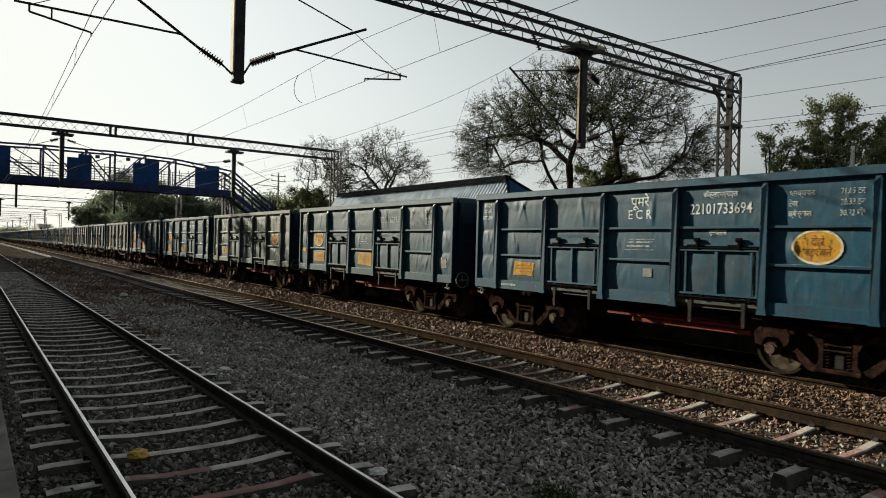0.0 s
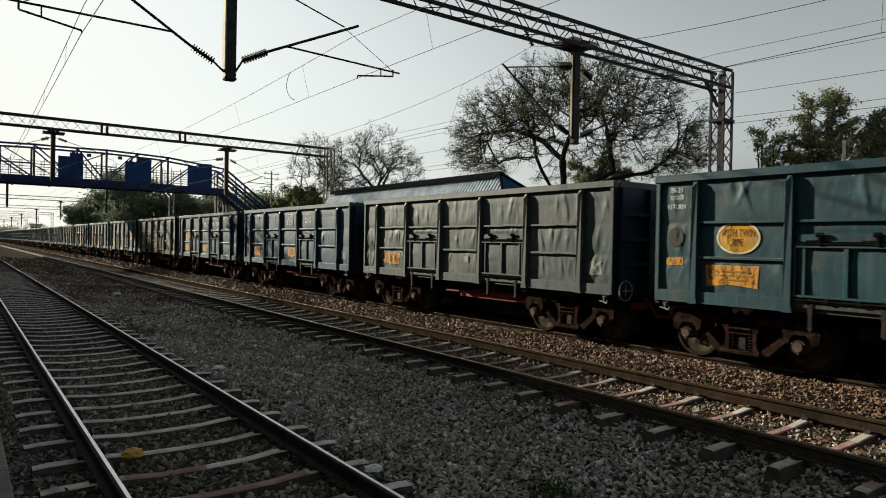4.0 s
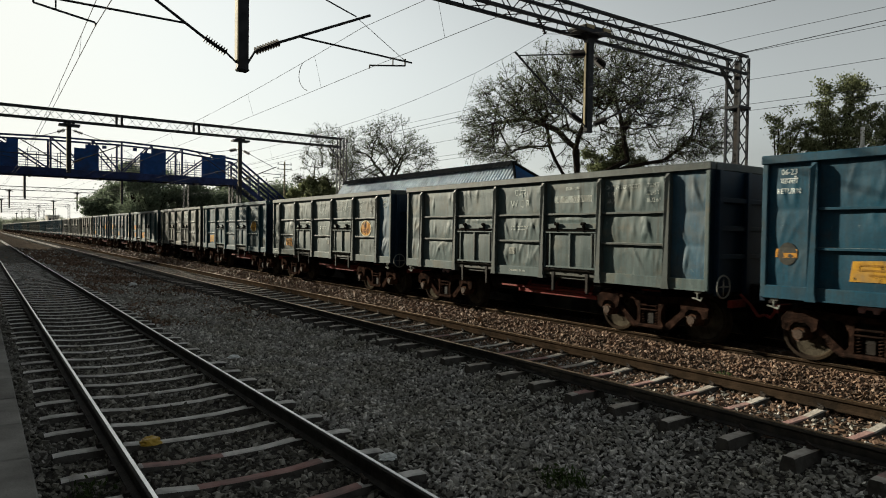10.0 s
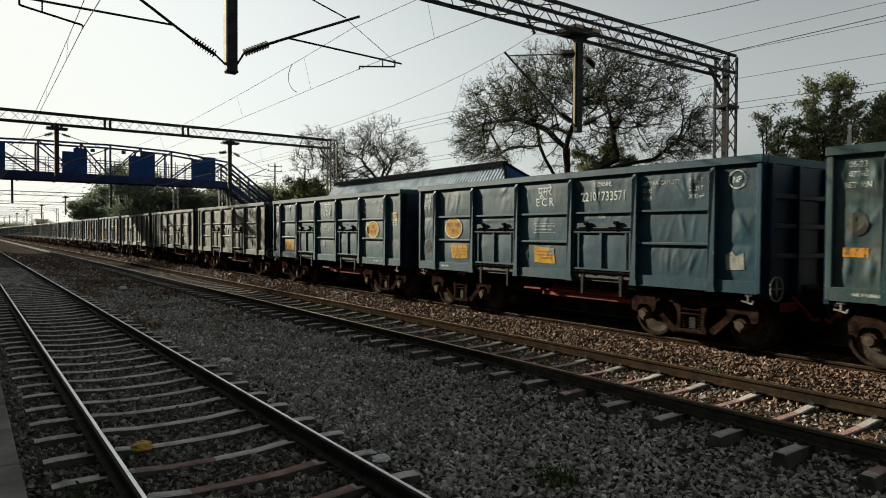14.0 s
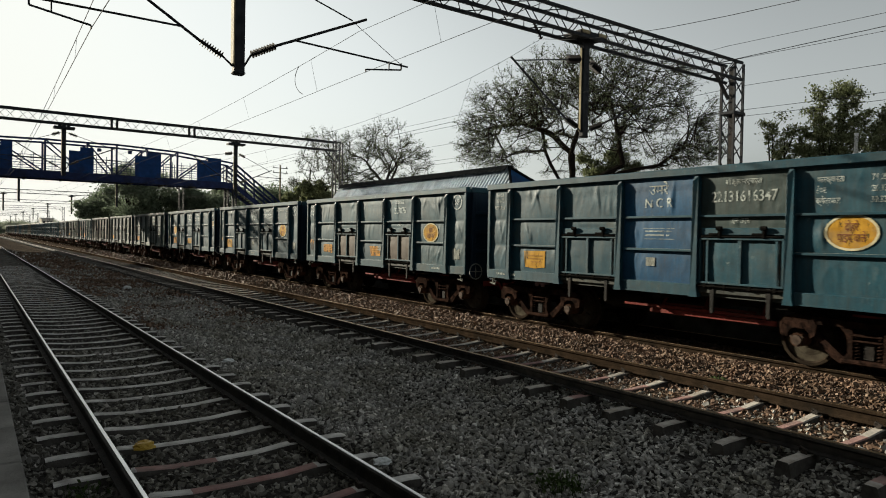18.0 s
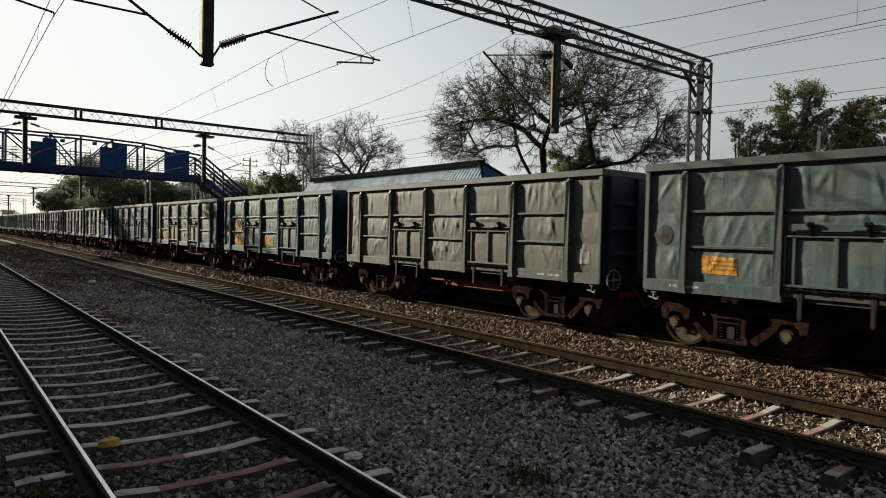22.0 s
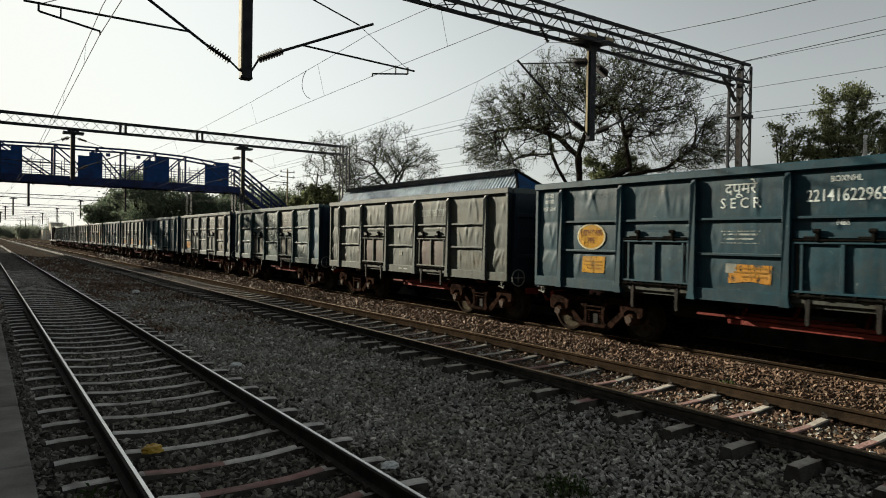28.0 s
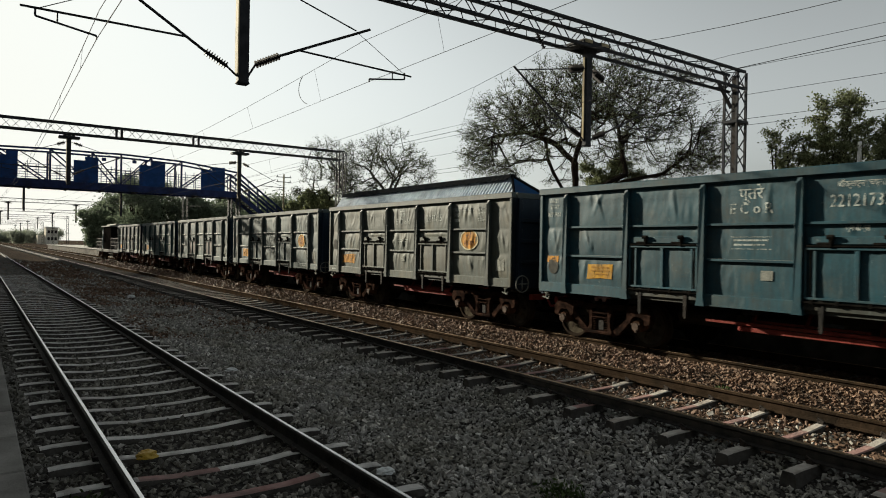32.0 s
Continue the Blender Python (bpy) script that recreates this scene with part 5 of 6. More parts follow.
def cantilever(drop, x, y, way, dz, base, ins, tip, knee, reg, steady, stay):
    """A bracket on a drop arm, from places given as reach and height: bracket tube with its insulator, register tube, steady arm, stay."""
    def at(p):
        return Vector((x + way * p[0], y, p[1] + dz))
    bm = bmesh.new()
    insulator(bm, at(ins[0]), at(ins[1]), 0.085, 9)
    part("insulator", bm, PORCELAIN, drop, "ribbed brown porcelain insulator")
    bm = bmesh.new()
    rod(bm, at(base), at(ins[0]), 0.022, 8)
    rod(bm, at(ins[1]), at(tip), 0.03, 8)
    part("bracket_tube", bm, GALV, drop)
    bm = bmesh.new()
    rod(bm, at(knee), at(reg), 0.022, 8)
    part("register_tube", bm, GALV, drop)
    bm = bmesh.new()
    a, b = at(steady[0]), at(steady[1])
    rod(bm, a, b, 0.02, 6)
    rod(bm, a, a + Vector((0, 0, 0.16)), 0.02, 6)
    rod(bm, a + (b - a) * 0.35, a + (b - a) * 0.35 + Vector((0, 0, 0.2)), 0.016, 6)
    rod(bm, b, b + Vector((0, 0, -0.07)), 0.016, 6)
    part("steady_arm", bm, GALV, drop)
    bm = bmesh.new()
    p, q = at(stay[0]), at(stay[1])
    rod(bm, p, q, 0.017, 8)
    rod(bm, at(tip) - Vector((way * 0.35, 0, 0.12)), a + Vector((0, 0, 0.12)), 0.008, 6)
    part("stay_tube", bm, GALV, drop)
    bm = bmesh.new()
    insulator(bm, p + (q - p) * 0.06, p + (q - p) * 0.24, 0.125, 6)
    part("insulator", bm, PORCELAIN, drop, "ribbed brown porcelain insulator")


def build_portal(y, left, label, high=8.1, step=0.55):
    sag = 0.16 if y == NEAR_PORTAL else 0.0
    portal = thing("overhead_line_portal", label, "overhead line portal", group="overhead line portals")
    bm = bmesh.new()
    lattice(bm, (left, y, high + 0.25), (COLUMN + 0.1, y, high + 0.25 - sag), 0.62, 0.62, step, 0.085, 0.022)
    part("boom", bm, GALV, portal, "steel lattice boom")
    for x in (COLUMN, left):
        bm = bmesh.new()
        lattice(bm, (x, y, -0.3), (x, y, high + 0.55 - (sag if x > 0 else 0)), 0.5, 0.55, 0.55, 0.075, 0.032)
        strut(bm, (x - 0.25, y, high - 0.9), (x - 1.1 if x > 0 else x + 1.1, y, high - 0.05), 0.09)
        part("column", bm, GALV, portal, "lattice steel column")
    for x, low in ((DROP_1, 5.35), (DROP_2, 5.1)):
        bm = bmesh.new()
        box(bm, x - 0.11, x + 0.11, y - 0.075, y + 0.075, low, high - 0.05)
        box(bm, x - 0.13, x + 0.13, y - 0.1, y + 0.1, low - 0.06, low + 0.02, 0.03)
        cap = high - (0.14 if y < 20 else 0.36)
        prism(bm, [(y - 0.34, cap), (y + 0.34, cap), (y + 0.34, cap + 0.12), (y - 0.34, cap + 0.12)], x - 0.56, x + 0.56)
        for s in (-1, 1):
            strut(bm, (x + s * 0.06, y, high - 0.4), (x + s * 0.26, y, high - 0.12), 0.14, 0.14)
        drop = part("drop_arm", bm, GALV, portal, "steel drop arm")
        # pale strip on the arm's left: its sunlit edge put into the colour
        bm = bmesh.new()
        deep = 0.11 if x == DROP_1 else 0.0
        box(bm, x - 0.14, x - 0.113, y - deep, y + 0.07, low + 0.12, high - 0.15)
        part("edge_strip", bm, MAST_PALE, drop)
    return portal


def build_line():
    near = build_portal(NEAR_PORTAL, -4.0, "dark steel lattice portal over the tracks with drop arms and insulators")
    far = build_portal(FAR_PORTAL, -4.0, "distant steel lattice portal over the tracks by the footbridge", 8.45)
    for portal, y in ((near, NEAR_PORTAL), (far, FAR_PORTAL)):
        drops = [o for o in portal.children if o.name.split(".")[0] == "drop_arm"]
        dz = 0.0 if portal == near else 0.2
        cantilever(drops[0], DROP_1, y, 1, dz, (0.1, 5.46), ((0.27, 5.76), (0.80, 6.04)), (3.0, 7.05), (1.22, 6.24), (4.16, 6.13), ((3.97, 6.03), (3.0, 5.89)), ((0.1, 7.7), (2.64, 6.95)))
        cantilever(drops[0], DROP_1, y, -1, dz, (0.12, 5.46), ((0.33, 5.63), (0.78, 5.86)), (2.55, 6.95), (1.17, 6.08), (3.95, 6.09), ((3.72, 5.95), (2.74, 5.78)), ((0.1, 7.7), (2.3, 6.85)))
        cantilever(drops[1], DROP_2, y, -1, dz, (0.1, 5.2), ((0.3, 5.34), (0.75, 5.52)), (2.9, 6.95), (1.0, 5.75), (1.7, 5.7), ((1.65, 5.62), (1.3, 5.58)), ((0.1, 7.36), (2.75, 6.88)))
        cantilever(drops[1], DROP_2, y, 1, dz, (0.1, 5.2), ((0.3, 5.34), (0.75, 5.52)), (2.6, 6.35), (1.5, 5.85), (3.4, 5.8), ((3.2, 5.7), (2.4, 5.56)), ((0.1, 7.36), (2.4, 6.3)))
    bm = bmesh.new()
    insulator(bm, (12.78, NEAR_PORTAL, 8.1), (13.12, NEAR_PORTAL, 7.64), 0.07, 8)
    part("hanging_insulator", bm, PORCELAIN, near, "hanging string of brown insulators")
    for x in (COLUMN,):
        bm = bmesh.new()
        box(bm, x - 0.34, x + 0.42, NEAR_PORTAL - 0.29, NEAR_PORTAL + 0.29, 6.64, 6.75, 0.01)
        for x2, y2 in ((DROP_2 - 0.5, -0.36), (DROP_2 + 0.2, -0.36)):
            part("cap_plate", box(bmesh.new(), x2, x2 + 0.32, NEAR_PORTAL + y2, NEAR_PORTAL + y2 + 0.06, 8.0, 8.1, 0.01), MAST_PALE, near)
        part("column_collar", bm, GALV, near)
        # dark post added for the shaded strip down the column's middle
        part("core_post", strut(bmesh.new(), (x, NEAR_PORTAL, -0.3), (x, NEAR_PORTAL, 8.4), 0.13), STEEL_DARK, near)
    for x in (7.0, 7.3, 11.62, 11.96):
        part("joint_plate", box(bmesh.new(), x, x + 0.14, FAR_PORTAL - 0.36, FAR_PORTAL - 0.30, 8.36, 9.05), GALV, far)
    for y in (92.0, 138.0, 184.0, 230.0, 276.0, 322.0, 368.0):
        build_portal(y, -4.0, "far steel lattice portal over the tracks", 8.5, 1.6)


build_line()


def build_wires():
    """Contact wires with their catenaries and droppers, one thing for each track; feeders along the columns."""
    spans = [-60.0, -23.0, NEAR_PORTAL, FAR_PORTAL, 92.0, 138.0, 184.0, 230.0]
    for x, z, label in ((0.0, 5.72, "contact wire over the near track"), (7.53, 5.83, "contact wire over the middle track"), (12.2, 5.6, "contact wire over the train's track")):
        line = thing("contact_line", "thin " + label + " with catenary and droppers", "overhead wire", group="overhead wires")
        con, cat, drops, low, high = Shape(), Shape(), Shape(), [], []
        for n, (a, b) in enumerate(zip(spans, spans[1:])):
            s0 = s1 = 0.0
            if x == 0.0:
                s0, s1 = ((1.8, 2.0), (2.0, 1.79), (1.79, 2.2), (2.2, 1.7), (1.7, 2.2), (2.2, 1.7), (1.7, 2.2))[n]
            steps = 24
            pts, tops = [], []
            for i in range(steps + 1):
                u = i / steps
                xx = x + s0 + (s1 - s0) * u
                pts.append((xx, a + (b - a) * u, z - 0.03 * 4 * u * (1 - u)))
                y = a + (b - a) * u
                near = abs(y - NEAR_PORTAL) if x > 12 else 99.0
                tops.append((xx - (0.2 if x else -0.04) + 1.1 * math.exp(-near / 6), y, z + (0.9 if x else 0.55) + 1.14 * math.exp(-near / 4) - (0.45 if x else 0.3) * 4 * u * (1 - u) * min(1, (b - a) / 46)))
            low += pts[:-1]
            high += tops[:-1]
            for i in range(2, steps, 4):
                drops.tube(pts[i], tops[i], 0.004, 0.004, 3)
        con.line(low, 0.0075)
        cat.line(high, 0.0075)
        part("contact_wire", con.mesh("contact_wire"), WIRE, line)
        part("catenary_wire", cat.mesh("catenary_wire"), WIRE, line)
        if 7 < x < 8:
            loop = Shape()
            loop.line([(7.45, 17.62 - 0.025 * i + 0.42 * math.sin(math.pi * i / 12) ** 0.7, z + 0.86 - 0.83 * i / 12) for i in range(13)], 0.009)
            part("jumper", loop.mesh("jumper"), WIRE, line, "curved jumper wire")
        tagged(part("dropper_wire", drops.mesh("dropper_wire"), WIRE, line), kind="stuff")
    for x, z in ((22.3, 9.1), (22.6, 8.64), (23.3, 7.81), (22.6, 6.78), (23.4, 6.7)):
        s = Shape()
        pts = []
        for n, (a, b) in enumerate(zip(spans, spans[1:])):
            pts += [(x, a + (b - a) * i / 8, z - (b - a) ** 2 * 0.00022 * i / 8 * (1 - i / 8) * 4) for i in range(8)]
        s.line(pts, 0.009)
        line = part("feeder_wire", s.mesh("feeder_wire"), WIRE)
        tagged(line, "thin dark feeder wire slung along the portal columns", "overhead wire", "overhead wires")


build_wires()

# ---- footbridge ----
BRIDGE = 62.0


def build_footbridge():
    bridge = thing("footbridge", "blue steel truss footbridge over the tracks with blue panels", "footbridge")
    y0, y1 = BRIDGE, BRIDGE + 2.4
    low = 6.42
    tops = ((-8.0, 8.5), (-4.0, 8.9), (1.15, 9.15), (4.8, 9.26), (7.8, 9.26), (10.0, 9.3), (12.4, 9.22), (14.9, 9.12), (17.6, 8.8), (20.0, 8.5))
    for y in (y0, y1):
        bm = bmesh.new()
        box(bm, -8, 20.1, y - 0.12, y + 0.12, low - 0.26, low + 0.3)
        part("girder", bm, BLUE_DARK, bridge)
        for (a, za), (b, zb) in zip(tops, tops[1:]):
            part("top_chord", strut(bmesh.new(), (a, y, za), (b, y, zb), 0.16, 0.14), BLUE_DARK, bridge)
        for i, (x, z) in enumerate(tops):
            bm = bmesh.new()
            strut(bm, (x, y, low), (x, y, z), 0.15, 0.12)
            part("post", bm, BLUE_DARK, bridge)
            if i + 1 < len(tops):
                x2, z2 = tops[i + 1]
                bm = bmesh.new()
                if x < 9:
                    strut(bm, (x, y, z), (x2, y, low + 0.2), 0.13, 0.1)
                else:
                    strut(bm, (x, y, low + 0.2), (x2, y, z2), 0.13, 0.1)
                part("diagonal", bm, BLUE_DARK, bridge)
        bm = bmesh.new()
        for z in (low + 0.5, low + 0.7, low + 0.9, low + 1.1, low + 1.3, low + 1.55):
            strut(bm, (-8, y + 0.08, z), (20, y + 0.08, z), 0.035)
        x = -8.0
        while x < 20:
            strut(bm, (x, y + 0.08, low), (x, y + 0.08, low + 1.8), 0.05)
            x += 0.75
        part("railing", bm, BLUE_DARK, bridge)
    for a, b in ((-3.7, -2.0), (1.2, 2.6), (6.45, 8.25), (11.4, 13.5), (16.55, 18.7)):
        bm = bmesh.new()
        box(bm, a, b, y0 - 0.16, y0 - 0.12, low + 0.3, low + 2.1)
        box(bm, a + (b - a) * 0.45, b, y0 - 0.18, y0 - 0.12, low + 2.1, low + 2.42)
        part("panel", bm, BLUE, bridge, "flat blue sheet panel")
    bm = bmesh.new()
    box(bm, -8, 20.1, y0, y1, low - 0.02, low + 0.06)
    x = -7.0
    while x < 20:
        box(bm, x, x + 0.15, y0, y1, low - 0.32, low - 0.02)
        x += 2.6
    part("deck", bm, STEEL_DARK, bridge)
    for x in (8.68, 11.03):
        part("lamp_box", box(bmesh.new(), x - 0.16, x + 0.16, y0 - 0.1, y0 + 0.1, 8.62, 8.88, 0.02), BLUE_DARK, bridge)
    # the stair down to the island platform
    for y in (y0, y1):
        bm = bmesh.new()
        strut(bm, (20.0, y, low + 0.05), (27.4, y, 1.0), 0.12, 0.35)
        part("stringer", bm, BLUE_DARK, bridge)
        bm = bmesh.new()
        for dz in (0.55, 0.95, 1.4, 1.9):
            strut(bm, (20.0, y, low + dz + 0.2), (27.4, y, 0.9 + dz), 0.15 if dz > 1 else 0.08)
        for i in range(9):
            u = i / 8
            x, z = 20.0 + 7.4 * u, low + 0.05 + (1.0 - low) * u
            strut(bm, (x, y, z), (x, y, z + 2.0), 0.13 if i % 2 == 0 else 0.07)
        part("stair_railing", bm, BLUE_DARK, bridge)
    for i in range(30):
        u = i / 30
        bm = bmesh.new()
        x, z = 20.1 + 7.3 * u, low + (0.9 - low) * u
        box(bm, x, x + 0.28, y0 + 0.06, y1 - 0.06, z - 0.02, z + 0.03)
        part("tread", bm, STEEL_DARK, bridge)
    for x in (-3.0, 20.0):
        for y in (y0, y1):
            bm = bmesh.new()
            lattice(bm, (x, y, -0.4), (x, y, low), 0.3, 0.3, 0.7, 0.08, 0.035)
            part("pier", bm, GALV, bridge)


build_footbridge()


# ---- platform shelter behind the train ----
def build_shelter():
    shelter = thing("platform_shelter", "platform shelter with a hipped corrugated roof behind the train", "platform shelter")
    xa, xb, ya, yb, eave, ridge = 19.2, 22.2, 22.0, 40.0, 3.9, 5.22
    xm, inset = 20.05, 1.2
    # near slope in corrugated sheet: ribs run from the ridge to the eave
    def slope(x0, x1, z0, z1, material, name, label):
        sh = Shape()
        ys = []
        y = ya
        while y < yb:
            ys += [(y, 0.0), (y + 0.11, 0.0), (y + 0.12, 0.10), (y + 0.20, 0.10), (y + 0.21, 0.0)]
            y += 0.23
        for i, (y, bump) in enumerate(ys):
            u = max(0, min(1, (y - ya) / inset))
            sh.verts += [(x0 + (0.03 if x1 < x0 else -0.03) * bump * 15, y, z0 + bump), (x0 + (x1 - x0) * u, y, z0 + (z1 - z0) * u + bump)]
            if i:
                k = 2 * i
                sh.faces.append((k - 2, k - 1, k + 1, k))
        part(name, sh.mesh(name), material, shelter, label)
    slope(xa, xm, eave, ridge, SHEET, "roof_sheet", "pale corrugated roof sheet")
    slope(xb, xm, eave, ridge, SHEET, "roof_sheet", "pale corrugated roof sheet")
    for y, s, inset in ((ya, 1, inset), (yb, -1, 0.0)):
        bm = bmesh.new()
        a, b, c = bm.verts.new((xa, y, eave)), bm.verts.new((xb, y, eave)), bm.verts.new((xm, y + s * inset, ridge))
        d, e, f = bm.verts.new((xa, y, eave - 0.04)), bm.verts.new((xb, y, eave - 0.04)), bm.verts.new((xm, y + s * inset, ridge - 0.04))
        bm.faces.new((a, b, c)), bm.faces.new((d, f, e)), bm.faces.new((a, d, e, b))
        part("hip_end", bm, SHEET_BLUE, shelter, "blue sheet hip end")
    inset = 1.2
    cap = Shape()
    y, n = ya + inset - 0.1, 0
    while y < yb:
        lift = 0.05 if n % 2 else 0.0
        for a, b in ((-0.36, -0.17), (-0.12, 0.1), (0.12, 0.1), (0.36, -0.17)):
            cap.verts.append((xm + a, y, ridge + b + lift))
        if n:
            k = 4 * n
            cap.faces += [(k - 4 + i, k - 3 + i, k + 1 + i, k + i) for i in range(3)]
        y += 0.16
        n += 1
    for x in (xa, xb):
        cap.tube((x, ya, eave + 0.03), (xm, ya + inset, ridge + 0.05), 0.07, 0.07, 6)
    bm = bmesh.new()
    bm.from_mesh(cap.mesh("cap"))
    part("ridge_cap", bm, RIDGE, shelter, "dark ridge cap")
    bm = bmesh.new()
    for x in (xa, xb):
        box(bm, x - 0.03, x + 0.03, ya, yb, eave - 0.25, eave - 0.02)
    part("fascia", bm, SHEET_BLUE, shelter)
    y = ya + 2
    while y < yb - 1:
        for x in (xa + 0.4, xb - 0.4):
            bm = bmesh.new()
            rod(bm, (x, y, 0.8), (x, y, eave + 0.4), 0.09, 10)
            part("post", bm, BLUE, shelter)
        y += 5.0


build_shelter()

# ---- trees ----
def grow(seed, base, height, width, tips, fork=0.2, twig=0.55, twigs=4, leaves=3, leaf=0.06, thick=0.014, flat=0.42, skirt=0.25, hollow=0.0, lean=(0, 0), limbs=(), power=0.46):
    """A broad crown grown from the inside out: tips fill a dome, each joins the nearest wood, limbs thicken with what they carry."""
    rng = random.Random(seed)
    base = Vector(base)
    nodes, parent, path = [base.copy()], [-1], [0.0]
    for k in range(1, 5):
        nodes.append(base + Vector((rng.gauss(0, 0.08), rng.gauss(0, 0.08), height * fork * k / 4)))
        parent.append(k - 1)
        path.append(path[-1] + height * fork / 4)
    for limb in limbs:
        last = 4
        for side, deep, z in limb:
            for u in (0.5, 1.0):
                goal = base + Vector((0.68 * side + 0.73 * deep, -0.73 * side + 0.68 * deep, z))
                q = nodes[last] + (goal - nodes[last]) * u + Vector((rng.gauss(0, 0.06), rng.gauss(0, 0.06), 0))
                path.append(path[last] + 0.3 * (q - nodes[last]).length)
                nodes.append(q)
                parent.append(last)
                last = len(nodes) - 1
    middle = base + Vector((lean[0], lean[1], height * (1 - flat)))
    goals = []
    while len(goals) < tips:
        v = Vector((rng.gauss(0, 1), rng.gauss(0, 1), rng.gauss(0, 1))).normalized() * (hollow + (1 - hollow) * rng.random() ** 0.5)
        if v.z < 0.2 and math.hypot(v.x, v.y) < 0.72:
            continue
        if limbs and v.z < 0.1 and rng.random() < 0.45:
            continue
        g = middle + Vector((v.x * width / 2, v.y * width / 2, v.z * height * flat if v.z > 0 else v.z * height * skirt))
        if noise.noise(g * 0.45 + Vector((seed, 0, 0))) > -0.22:
            goals.append(g)
    goals.sort(key=lambda g: (g - nodes[-1]).length)
    place, run_ = np.array([tuple(n) for n in nodes]), np.array(path)
    ends = []
    for g in goals:
        cost = np.linalg.norm(place - np.array(tuple(g)), axis=1) + 0.3 * run_
        cost[:2] += 9
        n = int(cost.argmin())
        p, d = nodes[n], g - nodes[n]
        steps = max(1, int(d.length / 0.7))
        last = n
        for k in range(1, steps + 1):
            u = k / steps
            q = p + d * u + Vector((rng.gauss(0, 0.1), rng.gauss(0, 0.1), rng.gauss(0, 0.08) + 0.12 * d.length * u * (1 - u)))
            nodes.append(q)
            parent.append(last)
            path.append(path[last] + d.length / steps)
            last = len(nodes) - 1
        place = np.vstack([place, np.array([tuple(v) for v in nodes[len(place):]])])
        run_ = np.array(path)
        ends.append(last)
    carried = [0] * len(nodes)
    for e in ends:
        carried[e] += 1
    for k in range(len(nodes) - 1, 0, -1):
        carried[parent[k]] += carried[k]
    wood, leafage = Shape(), Shape()
    for k in range(1, len(nodes)):
        r = thick * max(1, carried[k]) ** power
        r0 = thick * max(1, carried[parent[k]]) ** power
        wood.tube(nodes[parent[k]], nodes[k], min(r0, r * 1.35), r, 7 if r > 0.12 else 5 if r > 0.05 else 3)
    for e in ends:
        p = nodes[e]
        out = (p - middle).normalized()
        for _ in range(twigs):
            way = (out + Vector((rng.gauss(0, 0.7), rng.gauss(0, 0.7), rng.gauss(0, 0.6)))).normalized()
            q = p + way * twig * rng.uniform(0.5, 1.2)
            q2 = q + (way + Vector((rng.gauss(0, 0.5), rng.gauss(0, 0.5), rng.gauss(-0.1, 0.4)))).normalized() * twig * 0.5
            wood.tube(p, q, thick * 0.75, thick * 0.5, 3)
            wood.tube(q, q2, thick * 0.5, thick * 0.3, 3)
            for _ in range(leaves):
                u = rng.random()
                leafage.leaf((q if rng.random() < 0.5 else p) * (1 - u) + q2 * u + Vector((rng.gauss(0, 1), rng.gauss(0, 1), rng.gauss(0, 1))) * leaf, leaf * rng.uniform(0.5, 1.2), rng)
    return wood, leafage


def build_tree(label, base, height, width, material=None, **how):
    tree = thing("tree", label, "tree", group="")
    shapes = grow(base=base, height=height, width=width, **how)
    part("trunk", shapes[0].mesh("trunk"), BARK, tree, "dark trunk, limbs and twigs")
    part("crown", shapes[1].mesh("crown"), material or LEAF, tree, "thin scatter of small leaves")
    return tree


build_tree("broad thorny tree with bare twigs and sparse leaves behind the platform", (30.1, 29.0, 0.3), 13.2, 15.6, seed=8, tips=1050, fork=0.36, twig=0.6, twigs=7, leaves=8, leaf=0.058, thick=0.015, skirt=0.09, hollow=0.3, flat=0.46, power=0.42,
           lean=(0.5, -0.6), limbs=(((0.1, 0.2, 7.0), (-1.2, 0.3, 8.2), (-2.9, 0.0, 8.9), (-5.0, -0.4, 8.6)), ((0.0, 0.0, 6.8), (0.5, -0.6, 8.4), (0.4, -1.2, 10.4)), ((1.4, 0.4, 5.3), (3.0, 0.6, 5.9), (5.2, 0.4, 6.3), (6.6, 0.0, 7.4)),
                                    ((1.5, 0.9, 5.5), (3.1, 1.0, 6.4), (2.8, 1.2, 8.4), (2.4, 1.4, 10.2)), ((-0.9, -0.6, 5.6), (-1.6, -1.2, 7.0))))
build_tree("tree with bare twigs and thin foliage beyond the shelter roof", (35.1, 61.0, 0.3), 13.6, 10.4, seed=21, tips=400, fork=0.4, twig=0.6, twigs=6, leaves=4, leaf=0.085, thick=0.016, skirt=0.06, hollow=0.3)
build_tree("smaller bare-twigged tree behind the far portal column", (28.4, 60.7, 0.3), 12.0, 6.2, seed=33, tips=230, fork=0.4, twig=0.55, twigs=6, leaves=4, leaf=0.08, thick=0.015, skirt=0.06, hollow=0.3)


